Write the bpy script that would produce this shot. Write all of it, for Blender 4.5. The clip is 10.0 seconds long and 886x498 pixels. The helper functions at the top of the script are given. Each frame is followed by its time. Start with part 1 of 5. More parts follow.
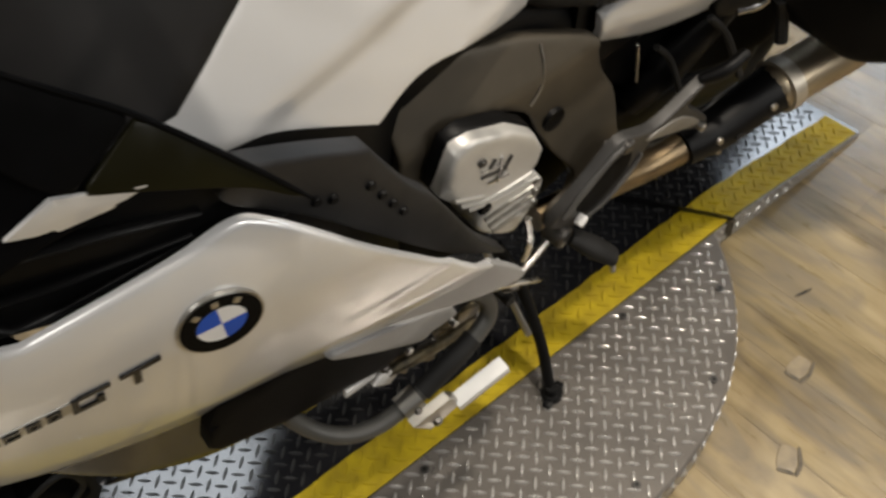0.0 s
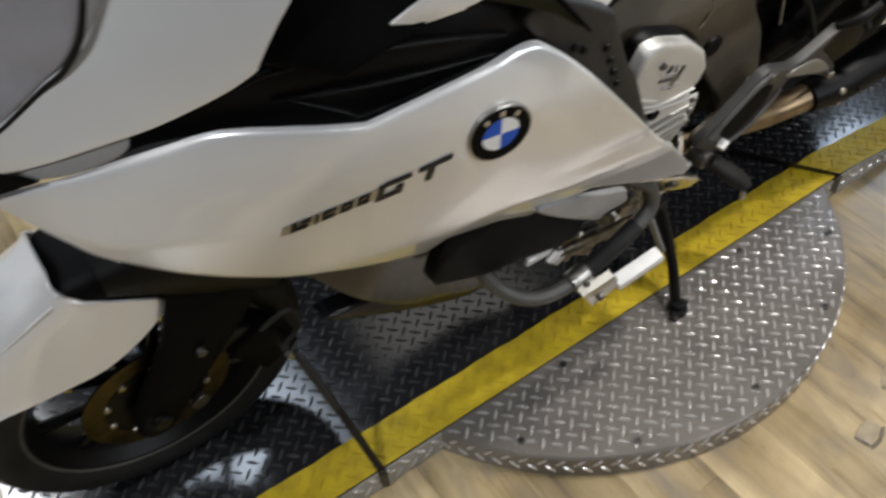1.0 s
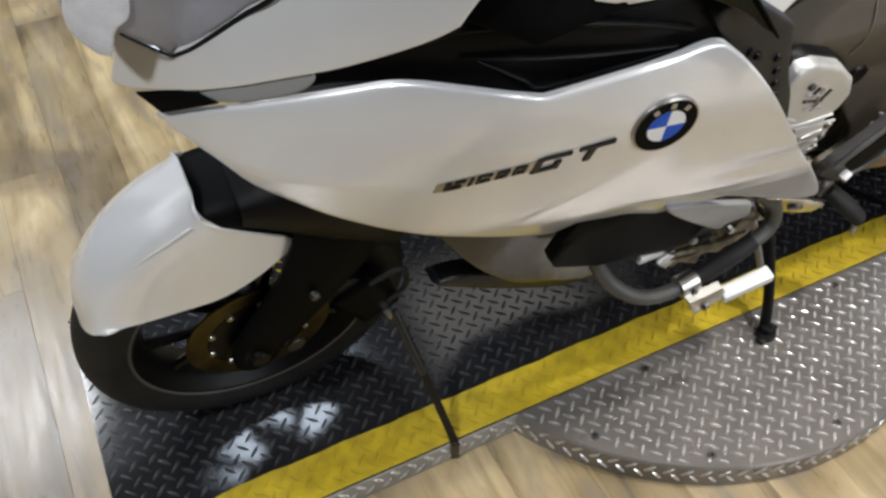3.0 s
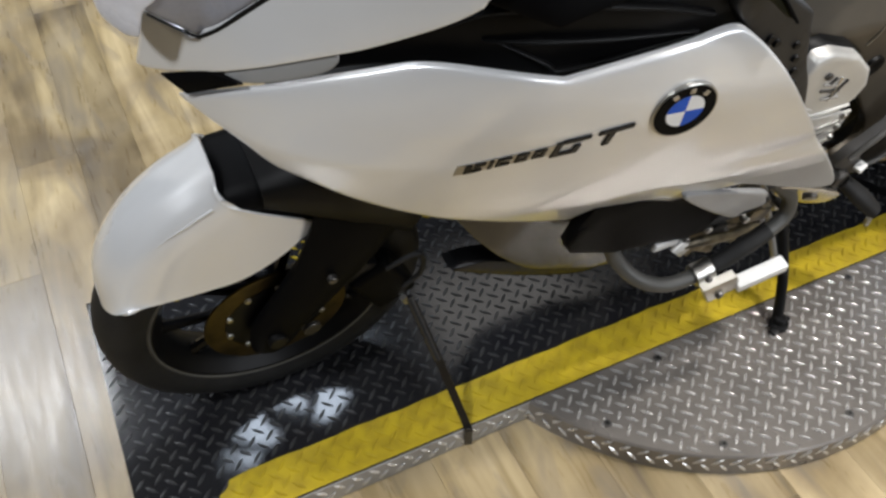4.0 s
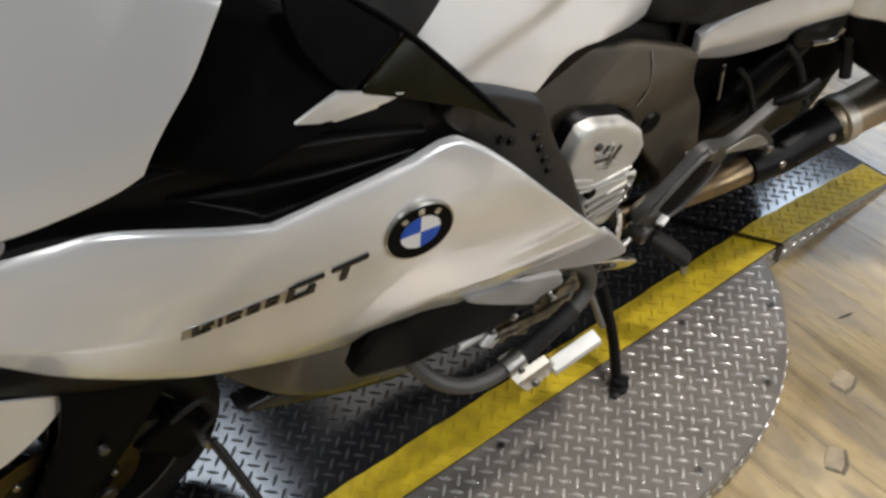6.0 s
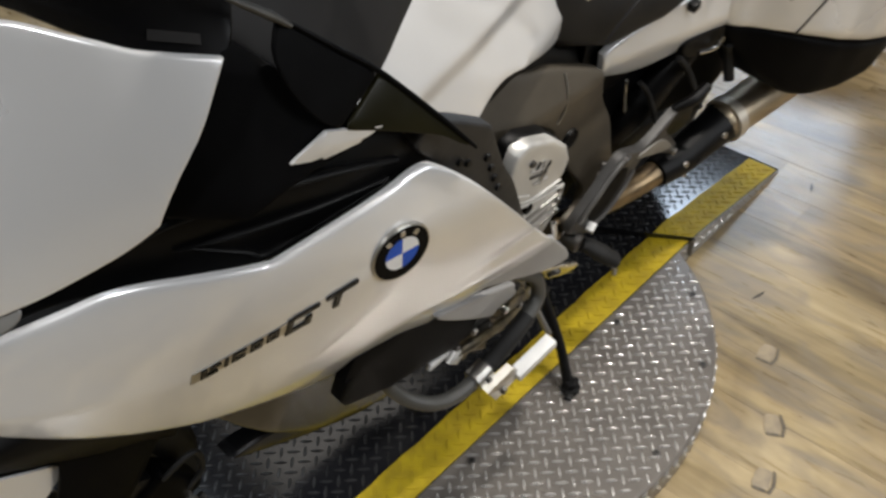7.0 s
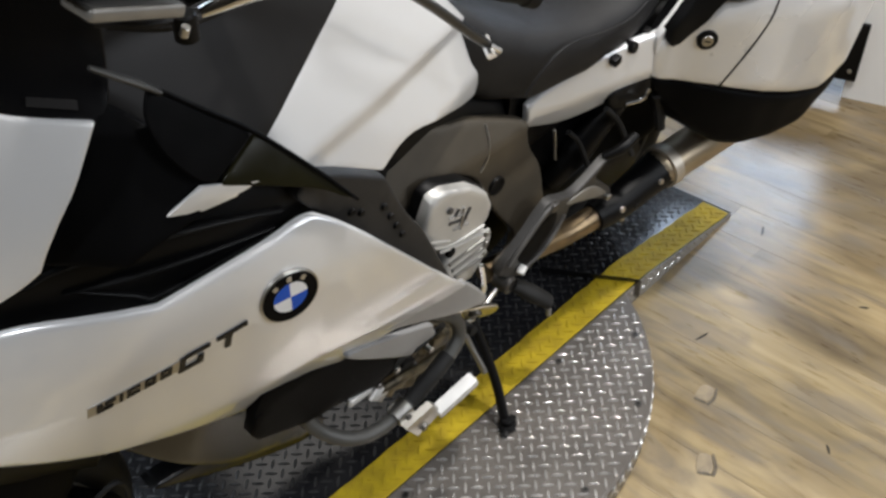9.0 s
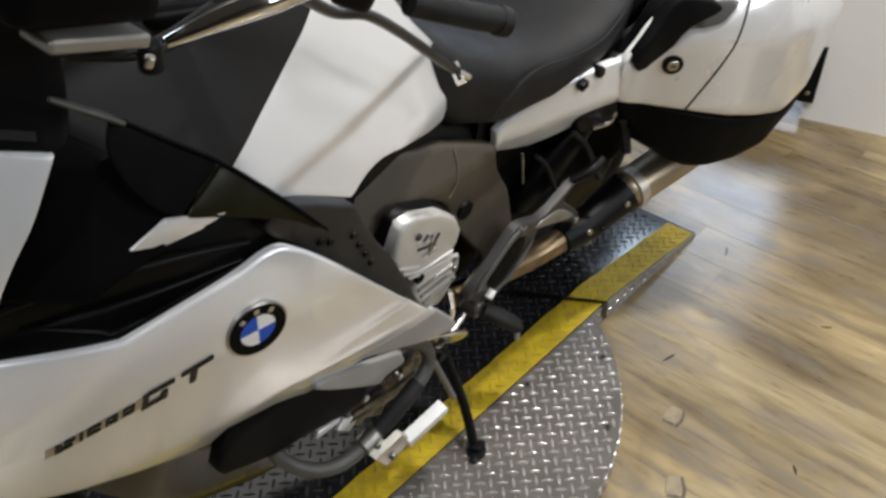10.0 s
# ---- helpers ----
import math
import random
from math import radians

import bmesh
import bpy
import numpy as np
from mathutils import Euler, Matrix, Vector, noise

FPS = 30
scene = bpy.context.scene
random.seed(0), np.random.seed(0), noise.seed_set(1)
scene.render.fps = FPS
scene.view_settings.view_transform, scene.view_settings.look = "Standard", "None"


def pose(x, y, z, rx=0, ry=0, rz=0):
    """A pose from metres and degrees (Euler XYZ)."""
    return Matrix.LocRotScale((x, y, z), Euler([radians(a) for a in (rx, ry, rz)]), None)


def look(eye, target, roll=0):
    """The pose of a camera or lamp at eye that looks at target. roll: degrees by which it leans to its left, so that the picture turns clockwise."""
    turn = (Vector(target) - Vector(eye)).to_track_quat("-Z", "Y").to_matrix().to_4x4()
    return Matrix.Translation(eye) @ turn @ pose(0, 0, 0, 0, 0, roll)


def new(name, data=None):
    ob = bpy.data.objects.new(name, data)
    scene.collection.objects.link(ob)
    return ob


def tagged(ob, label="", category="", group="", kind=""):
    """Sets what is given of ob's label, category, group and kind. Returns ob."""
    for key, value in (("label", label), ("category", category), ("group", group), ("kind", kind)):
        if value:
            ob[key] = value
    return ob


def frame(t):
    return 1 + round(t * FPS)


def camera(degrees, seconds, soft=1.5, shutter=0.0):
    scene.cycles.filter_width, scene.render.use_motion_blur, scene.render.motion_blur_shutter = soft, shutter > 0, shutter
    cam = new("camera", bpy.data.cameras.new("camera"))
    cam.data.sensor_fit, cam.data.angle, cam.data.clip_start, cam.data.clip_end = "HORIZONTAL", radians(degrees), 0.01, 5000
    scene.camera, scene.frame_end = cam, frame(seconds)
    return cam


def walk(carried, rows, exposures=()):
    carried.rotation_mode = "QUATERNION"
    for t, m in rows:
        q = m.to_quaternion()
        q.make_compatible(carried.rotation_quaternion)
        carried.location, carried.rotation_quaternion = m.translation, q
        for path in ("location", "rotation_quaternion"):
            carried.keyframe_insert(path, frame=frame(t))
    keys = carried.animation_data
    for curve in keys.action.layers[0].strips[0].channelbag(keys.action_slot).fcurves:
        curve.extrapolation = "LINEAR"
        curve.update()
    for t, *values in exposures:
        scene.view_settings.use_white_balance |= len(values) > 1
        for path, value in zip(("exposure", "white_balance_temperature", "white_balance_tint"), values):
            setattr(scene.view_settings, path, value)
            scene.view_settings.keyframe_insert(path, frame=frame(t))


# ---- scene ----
cam = camera(55.0, 10.0, soft=2.7, shutter=0.4)
PATH = [
    (0, (-0.595, -0.967, 1.461), (0.12, 0.106, -0.067), -6.7),
    (0.5, (-0.746, -1.046, 1.493), (0.002, 0.142, 0.069), -5.3),
    (1, (-0.976, -1.077, 1.479), (-0.285, 0.085, 0.005), -5.3),
    (1.5, (-1.065, -1.044, 1.496), (-0.41, 0.164, 0.042), -1.8),
    (2, (-1.084, -1.031, 1.498), (-0.455, 0.19, 0.044), -0.3),
    (2.5, (-1.091, -1.031, 1.482), (-0.469, 0.169, 0.008), 0.7),
    (4, (-1.125, -1.048, 1.472), (-0.537, 0.147, -0.02), 1.0),
    (4.5, (-1.114, -1.053, 1.485), (-0.507, 0.155, 0.011), 1.2),
    (5, (-1.062, -1.07, 1.478), (-0.404, 0.135, 0.024), -1.5),
    (5.5, (-0.957, -1.057, 1.465), (-0.228, 0.103, 0.008), -2.7),
    (5.7, (-0.879, -1.037, 1.469), (-0.115, 0.118, 0.025), -1.7),
    (6.8, (-0.945, -1.006, 1.509), (0.034, 0.08, 0.145), -3.8),
    (7, (-1.008, -1.022, 1.517), (0.034, 0.027, 0.17), -2.7),
    (7.5, (-1.056, -1.069, 1.545), (0.122, -0.152, 0.213), 0.4),
    (8, (-0.967, -1.162, 1.568), (0.258, -0.254, 0.275), -0.9),
    (8.5, (-0.909, -1.199, 1.581), (0.264, -0.151, 0.345), -3.3),
    (9, (-0.923, -1.178, 1.571), (0.133, -0.066, 0.287), -3.1),
    (9.5, (-0.936, -1.172, 1.567), (0.123, -0.074, 0.273), -1.5),
    (10, (-0.912, -1.152, 1.575), (0.221, -0.089, 0.317), -1.3),
]
walk(cam, [(t, look(eye, target, roll)) for t, eye, target, roll in PATH], ((0, -0.2, 6600, 10), (0.5, -0.25, 6250, 10), (1.0, -0.03, 5950, 10), (2.0, 0.2, 5900, 10), (4.5, 0.24, 5900, 10), (5.5, 0.1, 6100, 10), (7.0, 0.0, 6100, 10), (7.5, 0.12, 5950, 10), (8.5, 0.08, 5900, 10), (10, 0.0, 5950, 10)))

# ---- light ----
world = bpy.data.worlds.new("room_light")
scene.world = world
world.use_nodes = True
world.node_tree.nodes["Background"].inputs[0].default_value = (0.8, 0.9, 1.0, 1)
world.node_tree.nodes["Background"].inputs[1].default_value = 0.4


def area_lamp(name, place, target, size, power, colour, spread=120):
    data = bpy.data.lights.new(name, "AREA")
    data.shape, data.size, data.size_y = "RECTANGLE", size[0], size[1]
    data.energy, data.color, data.spread = power, colour, radians(spread)
    ob = new(name, data)
    ob.matrix_world = look(place, target)
    return ob


CEILING, FLOOR_Z = 3.3, -0.065
WARM, NEUTRAL, COOL = (1.0, 0.91, 0.79), (1.0, 0.97, 0.92), (0.86, 0.93, 1.0)
# None of these is seen; the third and the last are added to brighten.
LAMPS = [(0.40, -0.75, 24, WARM, 0.12), (0.98, -1.15, 4, WARM, 0.14), (0.4, -2.8, 28, NEUTRAL, 0.3), (-2.6, -0.9, 44, NEUTRAL, 0.3), (-2.2, 2.8, 60, NEUTRAL, 0.8), (1.62, -1.0, 20, WARM, 0.25)]
for lx, ly_, power, colour, wide in LAMPS:
    area_lamp("ceiling_light_glow", (lx, ly_, CEILING - 0.06), (lx, ly_, 0), (wide, wide), power, colour)
PANELS = [(-0.66, 1.98, 0.9, 21, COOL), (0.92, 2.05, 1.15, 4.0, WARM)]        # two unseen square panels beyond the motorcycle; the dim one added for reflections
for lx, ly_, wide, power, colour in PANELS:
    area_lamp("panel_light_glow", (lx, ly_, CEILING - 0.085), (lx, ly_, 0), (wide, 1.0), power, colour)
# Added fill lamp for the fairing side; no window is known there.
area_lamp("south_fill_light", tuple(pose(0, 0, 0, 0, 0, 14.5) @ Vector((0.5, -4.92, 2.55))), tuple(pose(0, 0, 0, 0, 0, 14.5) @ Vector((0.4, 0, 0.8))), (2.4, 1.1), 42, (1.0, 0.98, 0.95), 150)
area_lamp("hall_light", (5.2, 1.1, 2.7), (1.3, -0.5, FLOOR_Z), (1.2, 1.2), 24, (0.78, 0.88, 1.0))


# ---- materials ----
def material(name, colour, rough=0.5, metal=0.0, coat=0.0, vary=0.12, scale=8.0, fine=120.0, bump=0.05, colour2=None, spec=0.5, stretch=(1, 1, 1), dirt=0.0):
    """A surface with variation at two scales: broad patches and fine grain."""
    m = bpy.data.materials.new(name)
    m.use_nodes = True
    nt = m.node_tree
    b = nt.nodes["Principled BSDF"]
    co = nt.nodes.new("ShaderNodeTexCoord")
    mp = nt.nodes.new("ShaderNodeMapping")
    mp.inputs["Scale"].default_value = stretch
    nt.links.new(co.outputs["Object"], mp.inputs["Vector"])
    n1 = nt.nodes.new("ShaderNodeTexNoise")
    n1.inputs["Scale"].default_value, n1.inputs["Detail"].default_value = scale, 5
    n2 = nt.nodes.new("ShaderNodeTexNoise")
    n2.inputs["Scale"].default_value, n2.inputs["Detail"].default_value = fine, 3
    for n in (n1, n2):
        nt.links.new(mp.outputs[0], n.inputs["Vector"])
    mix = nt.nodes.new("ShaderNodeMix")
    mix.data_type = "RGBA"
    c2 = colour2 or tuple(c * (1 - 2.2 * vary) for c in colour)
    mix.inputs[6].default_value, mix.inputs[7].default_value = (*colour, 1), (*c2, 1)
    add = nt.nodes.new("ShaderNodeMath")
    add.operation = "MULTIPLY_ADD"
    add.inputs[1].default_value, add.inputs[2].default_value = 0.35, -0.18
    nt.links.new(n2.outputs[0], add.inputs[0])
    fac = nt.nodes.new("ShaderNodeMapRange")
    fac.inputs[1].default_value, fac.inputs[2].default_value = 0.35, 0.68
    nt.links.new(n1.outputs[0], fac.inputs[0])
    s = nt.nodes.new("ShaderNodeMath")
    s.operation, s.use_clamp = "ADD", True
    nt.links.new(fac.outputs[0], s.inputs[0])
    nt.links.new(add.outputs[0], s.inputs[1])
    nt.links.new(s.outputs[0], mix.inputs[0])
    nt.links.new(mix.outputs[2], b.inputs["Base Color"])
    r = nt.nodes.new("ShaderNodeMapRange")
    r.inputs[3].default_value, r.inputs[4].default_value = max(rough - 0.06, 0.02), min(rough + 0.1, 1)
    nt.links.new(n1.outputs[0], r.inputs[0])
    nt.links.new(r.outputs[0], b.inputs["Roughness"])
    b.inputs["Metallic"].default_value = metal
    b.inputs["Coat Weight"].default_value = coat
    b.inputs["Coat Roughness"].default_value = 0.06
    b.inputs["Specular IOR Level"].default_value = spec
    if bump:
        bp = nt.nodes.new("ShaderNodeBump")
        bp.inputs["Strength"].default_value, bp.inputs["Distance"].default_value = bump, 0.002
        nt.links.new(n2.outputs[0], bp.inputs["Height"])
        nt.links.new(bp.outputs[0], b.inputs["Normal"])
    return m


PEARL = material("pearl_white_paint", (0.79, 0.795, 0.80), 0.27, 0.30, 1.0, 0.03, 3, 900, 0.01)
PEARL.node_tree.nodes["Principled BSDF"].inputs["Coat IOR"].default_value = 1.9
BLACK = material("satin_black_plastic", (0.004, 0.004, 0.0043), 0.42, 0, 0, 0.2, 12, 500, 0.06, spec=0.18)
GLOSS = material("gloss_black_plastic", (0.004, 0.004, 0.0045), 0.24, 0, 0, 0.2, 6, 300, 0.01, spec=0.3)
INK = material("matt_black_cowl", (0.003, 0.003, 0.0033), 0.5, 0, 0, 0.2, 6, 300, 0.03, spec=0.05)
DARK = material("dark_grey_plastic", (0.017, 0.017, 0.018), 0.5, 0, 0, 0.15, 10, 600, 0.1, spec=0.35)
GREY = material("grey_paint", (0.34, 0.34, 0.34), 0.4, 0.1, 0.2, 0.08, 6, 300, 0.02)
FRAME = material("brown_grey_metal", (0.088, 0.075, 0.056), 0.42, 0.4, 0.1, 0.1, 9, 300, 0.05)
SILVER = material("cast_silver", (0.68, 0.67, 0.64), 0.38, 0.4, 0.1, 0.06, 12, 400, 0.06)
STEEL = material("brushed_steel", (0.48, 0.47, 0.44), 0.3, 1.0, 0, 0.08, 14, 300, 0.04)
POLISHED = material("polished_bracket", (0.75, 0.73, 0.68), 0.16, 1.0, 0, 0.05, 12, 200, 0.01)
CHROME = material("chrome", (0.8, 0.8, 0.8), 0.08, 1.0, 0, 0.03, 9, 200, 0)
RUBBER = material("black_rubber", (0.009, 0.009, 0.009), 0.65, 0, 0, 0.25, 20, 400, 0.2, spec=0.35)
SEAT = material("grained_seat_vinyl", (0.012, 0.012, 0.013), 0.55, 0, 0, 0.12, 15, 900, 0.35, spec=0.35)
HEAT = material("heat_tinted_pipe", (0.30, 0.22, 0.12), 0.34, 0.9, 0, 0.3, 18, 200, 0.05, colour2=(0.16, 0.12, 0.08))
TAPE = material("yellow_tape", (0.45, 0.335, 0.014), 0.5, 0, 0, 0.2, 26, 140, 0.25, colour2=(0.31, 0.225, 0.014), spec=0.2)
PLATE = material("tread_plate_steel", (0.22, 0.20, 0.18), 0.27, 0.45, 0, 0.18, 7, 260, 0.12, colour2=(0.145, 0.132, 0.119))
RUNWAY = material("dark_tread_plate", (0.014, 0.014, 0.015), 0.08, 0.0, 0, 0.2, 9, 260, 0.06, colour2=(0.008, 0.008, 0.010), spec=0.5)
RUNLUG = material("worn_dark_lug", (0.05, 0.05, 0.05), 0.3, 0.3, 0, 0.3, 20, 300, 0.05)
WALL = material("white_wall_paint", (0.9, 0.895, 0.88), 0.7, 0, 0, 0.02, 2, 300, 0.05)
# The ceiling is unseen; this tone lets little light bounce off it.
CEIL = material("unseen_ceiling_dark", (0.10, 0.10, 0.10), 0.8, 0, 0, 0.04, 2, 200, 0.05)
FLOORBASE = material("floor_base", (0.30, 0.24, 0.16), 0.6, 0, 0, 0.1, 2, 60, 0.05)
BLUE = material("blue_enamel", (0.02, 0.10, 0.58), 0.35, 0, 0, 0.05, 20, 300, 0, spec=0.2)
WHITE = material("white_enamel", (0.9, 0.9, 0.9), 0.3, 0, 0, 0.03, 20, 300, 0, spec=0.3)
STRAP = material("black_webbing", (0.006, 0.006, 0.007), 0.28, 0, 0.3, 0.2, 30, 1200, 0.15)
WHITEPEG = material("white_plastic", (0.7, 0.7, 0.69), 0.45, 0, 0, 0.06, 20, 300, 0.05)
BRONZE = material("bronze_brake_disc", (0.10, 0.075, 0.03), 0.35, 0.9, 0, 0.3, 20, 200, 0.05)


BELLYGREY = material("glossy_grey_plastic", (0.013, 0.012, 0.011), 0.22, 0.1, 0.1, 0.1, 8, 400, 0.03)
SATINGREY = material("satin_cast_grey", (0.30, 0.29, 0.27), 0.38, 0.5, 0, 0.1, 12, 300, 0.05)
COCKPIT = material("satin_grey_cockpit_plastic", (0.014, 0.0135, 0.0135), 0.36, 0, 0, 0.15, 10, 600, 0.05, spec=0.25)
GREYDARK = material("mid_grey_plastic", (0.085, 0.083, 0.08), 0.45, 0, 0, 0.1, 8, 400, 0.08)
# Dull grey for the unseen walls, to keep their bounce low.
SHADE = material("unseen_wall_grey", (0.16, 0.16, 0.16), 0.8, 0, 0, 0.05, 2, 200, 0.05)
LUG = material("polished_lug_steel", (0.780, 0.767, 0.741), 0.255, 0.75, 0, 0.1, 20, 300, 0.05)
DARKSTEEL = material("dark_steel", (0.12, 0.115, 0.11), 0.4, 0.9, 0, 0.1, 30, 300, 0.05)
HEADBRIGHT = material("bright_reflector", (0.80, 0.82, 0.90), 0.25, 0.05, 0.5, 0.12, 20, 200, 0.02)
LENSGREY = material("smoky_lens", (0.32, 0.32, 0.35), 0.15, 0, 0.3, 0.15, 6, 200, 0)
BRUSHED = material("warm_brushed_steel", (0.50, 0.42, 0.30), 0.34, 0.8, 0, 0.12, 10, 200, 0.05, stretch=(0.3, 4, 4))
FRAMELIGHT = material("cast_grey_metal", (0.06, 0.058, 0.056), 0.45, 0.4, 0, 0.12, 12, 300, 0.06)
BARGREY = material("grey_powder_coat", (0.095, 0.094, 0.088), 0.45, 0.3, 0, 0.12, 14, 400, 0.08)
CHROMEDARK = material("shiny_black_sleeve", (0.02, 0.02, 0.02), 0.12, 0, 0.6, 0.1, 20, 200, 0)
CASTTAN = material("tan_cast_metal", (0.20, 0.165, 0.10), 0.4, 0.5, 0, 0.3, 30, 200, 0.15, colour2=(0.03, 0.026, 0.018))
# The tread plate again, made lighter so that the upright sides look lit.
SIDEPLATE = material("lit_side_tread_plate", (0.36, 0.345, 0.32), 0.5, 0.3, 0, 0.14, 9, 260, 0.12, colour2=(0.24, 0.23, 0.21))
CLAMP = material("satin_clamp_steel", (0.68, 0.62, 0.52), 0.4, 0.6, 0, 0.1, 12, 200, 0.04)
DUCT = material("grey_duct_paint", (0.26, 0.26, 0.255), 0.45, 0, 0.1, 0.08, 6, 300, 0.02)
# Dark edge colour that draws a dent's shade on the flat floor.
DENTSHADE = material("dent_edge_shade", (0.07, 0.055, 0.035), 0.5, 0, 0, 0.3, 60, 200, 0.1, colour2=(0.14, 0.11, 0.07))
WORN = material("worn_plank_middle", (0.30, 0.24, 0.15), 0.35, 0, 0, 0.2, 30, 200, 0.1, colour2=(0.20, 0.16, 0.11))


def wood():
    """Plank vinyl: long grain, paler and darker boards, brown streaks."""
    m = bpy.data.materials.new("worn_wood_plank")
    m.use_nodes = True
    nt = m.node_tree
    b = nt.nodes["Principled BSDF"]
    N = nt.nodes.new
    co, info, mp, off = N("ShaderNodeTexCoord"), N("ShaderNodeObjectInfo"), N("ShaderNodeMapping"), N("ShaderNodeVectorMath")
    geo = N("ShaderNodeNewGeometry")
    both = N("ShaderNodeMath")
    both.operation = "ADD"
    nt.links.new(info.outputs["Random"], both.inputs[0])
    nt.links.new(geo.outputs["Random Per Island"], both.inputs[1])
    off.operation = "MULTIPLY_ADD"
    off.inputs[1].default_value = (7.3, 11.9, 5.1)
    nt.links.new(both.outputs[0], off.inputs[0])
    nt.links.new(co.outputs["Object"], off.inputs[2])
    mp.inputs["Scale"].default_value = (7.0, 0.9, 1.0)
    nt.links.new(off.outputs[0], mp.inputs["Vector"])
    grain, streak, knot = N("ShaderNodeTexNoise"), N("ShaderNodeTexNoise"), N("ShaderNodeTexNoise")
    for n, s, d in ((grain, 9, 6), (streak, 1.6, 4), (knot, 5, 2)):
        n.inputs["Scale"].default_value, n.inputs["Detail"].default_value = s, d
    grain.inputs["Distortion"].default_value = 0.6
    streak.inputs["Distortion"].default_value = 1.1
    nt.links.new(mp.outputs[0], grain.inputs["Vector"])
    nt.links.new(mp.outputs[0], streak.inputs["Vector"])
    nt.links.new(off.outputs[0], knot.inputs["Vector"])
    ramp = N("ShaderNodeValToRGB")
    e = ramp.color_ramp.elements
    e[0].position, e[0].color = 0.28, (0.15, 0.11, 0.062, 1)
    e[1].position, e[1].color = 0.72, (0.60, 0.475, 0.27, 1)
    mid = ramp.color_ramp.elements.new(0.47)
    mid.color = (0.37, 0.28, 0.138, 1)
    addn = N("ShaderNodeMath")
    addn.operation = "MULTIPLY_ADD"
    addn.inputs[1].default_value = 0.15
    nt.links.new(grain.outputs[0], addn.inputs[0])
    half = N("ShaderNodeMath")
    half.operation = "MULTIPLY"
    half.inputs[1].default_value = 0.89
    nt.links.new(streak.outputs[0], half.inputs[0])
    nt.links.new(half.outputs[0], addn.inputs[2])
    nt.links.new(addn.outputs[0], ramp.inputs[0])
    tone = N("ShaderNodeMix")
    tone.data_type, tone.blend_type = "RGBA", "MULTIPLY"
    tone.inputs[0].default_value = 1.0
    br = N("ShaderNodeMapRange")
    br.inputs[3].default_value, br.inputs[4].default_value = 0.60, 1.0
    nt.links.new(info.outputs["Random"], br.inputs[0])
    comb = N("ShaderNodeCombineColor")
    for k in range(3):
        nt.links.new(br.outputs[0], comb.inputs[k])
    nt.links.new(ramp.outputs[0], tone.inputs[6])
    nt.links.new(comb.outputs[0], tone.inputs[7])
    grey = N("ShaderNodeMix")
    grey.data_type = "RGBA"
    gr = N("ShaderNodeMapRange")
    gr.inputs[1].default_value, gr.inputs[2].default_value, gr.inputs[3].default_value, gr.inputs[4].default_value = 0.52, 0.75, 0.0, 0.4
    nt.links.new(knot.outputs[0], gr.inputs[0])
    nt.links.new(gr.outputs[0], grey.inputs[0])
    nt.links.new(tone.outputs[2], grey.inputs[6])
    grey.inputs[7].default_value = (0.27, 0.235, 0.185, 1)
    dirt = N("ShaderNodeTexNoise")
    dirt.inputs["Scale"].default_value, dirt.inputs["Detail"].default_value, dirt.inputs["Distortion"].default_value = 1.7, 5, 0.8
    nt.links.new(geo.outputs["Position"], dirt.inputs["Vector"])
    worn = N("ShaderNodeMapRange")
    worn.inputs[1].default_value, worn.inputs[2].default_value, worn.inputs[3].default_value, worn.inputs[4].default_value = 0.40, 0.60, 0.0, 1.0
    nt.links.new(dirt.outputs[0], worn.inputs[0])
    soiled = N("ShaderNodeMix")
    soiled.data_type, soiled.blend_type = "RGBA", "MULTIPLY"
    nt.links.new(worn.outputs[0], soiled.inputs[0])
    nt.links.new(grey.outputs[2], soiled.inputs[6])
    soiled.inputs[7].default_value = (0.50, 0.475, 0.46, 1)
    smear = N("ShaderNodeTexNoise")
    smear.inputs["Scale"].default_value, smear.inputs["Detail"].default_value, smear.inputs["Distortion"].default_value = 6.5, 6, 1.6
    drawn = N("ShaderNodeMapping")
    drawn.inputs["Scale"].default_value = (1.5, 0.45, 1.0)
    drawn.inputs["Rotation"].default_value = (0, 0, 0.12)
    nt.links.new(geo.outputs["Position"], drawn.inputs["Vector"])
    nt.links.new(drawn.outputs[0], smear.inputs["Vector"])
    thin = N("ShaderNodeMapRange")
    thin.inputs[1].default_value, thin.inputs[2].default_value, thin.inputs[3].default_value, thin.inputs[4].default_value = 0.50, 0.72, 0.0, 0.75
    nt.links.new(smear.outputs[0], thin.inputs[0])
    dull = N("ShaderNodeMix")
    dull.data_type = "RGBA"
    nt.links.new(thin.outputs[0], dull.inputs[0])
    nt.links.new(soiled.outputs[2], dull.inputs[6])
    dull.inputs[7].default_value = (0.16, 0.135, 0.105, 1)
    nt.links.new(dull.outputs[2], b.inputs["Base Color"])
    rr = N("ShaderNodeMapRange")
    rr.inputs[3].default_value, rr.inputs[4].default_value = 0.20, 0.40
    nt.links.new(grain.outputs[0], rr.inputs[0])
    nt.links.new(rr.outputs[0], b.inputs["Roughness"])
    bp = N("ShaderNodeBump")
    bp.inputs["Strength"].default_value, bp.inputs["Distance"].default_value = 0.12, 0.002
    nt.links.new(grain.outputs[0], bp.inputs["Height"])
    nt.links.new(bp.outputs[0], b.inputs["Normal"])
    return m


WOOD = wood()


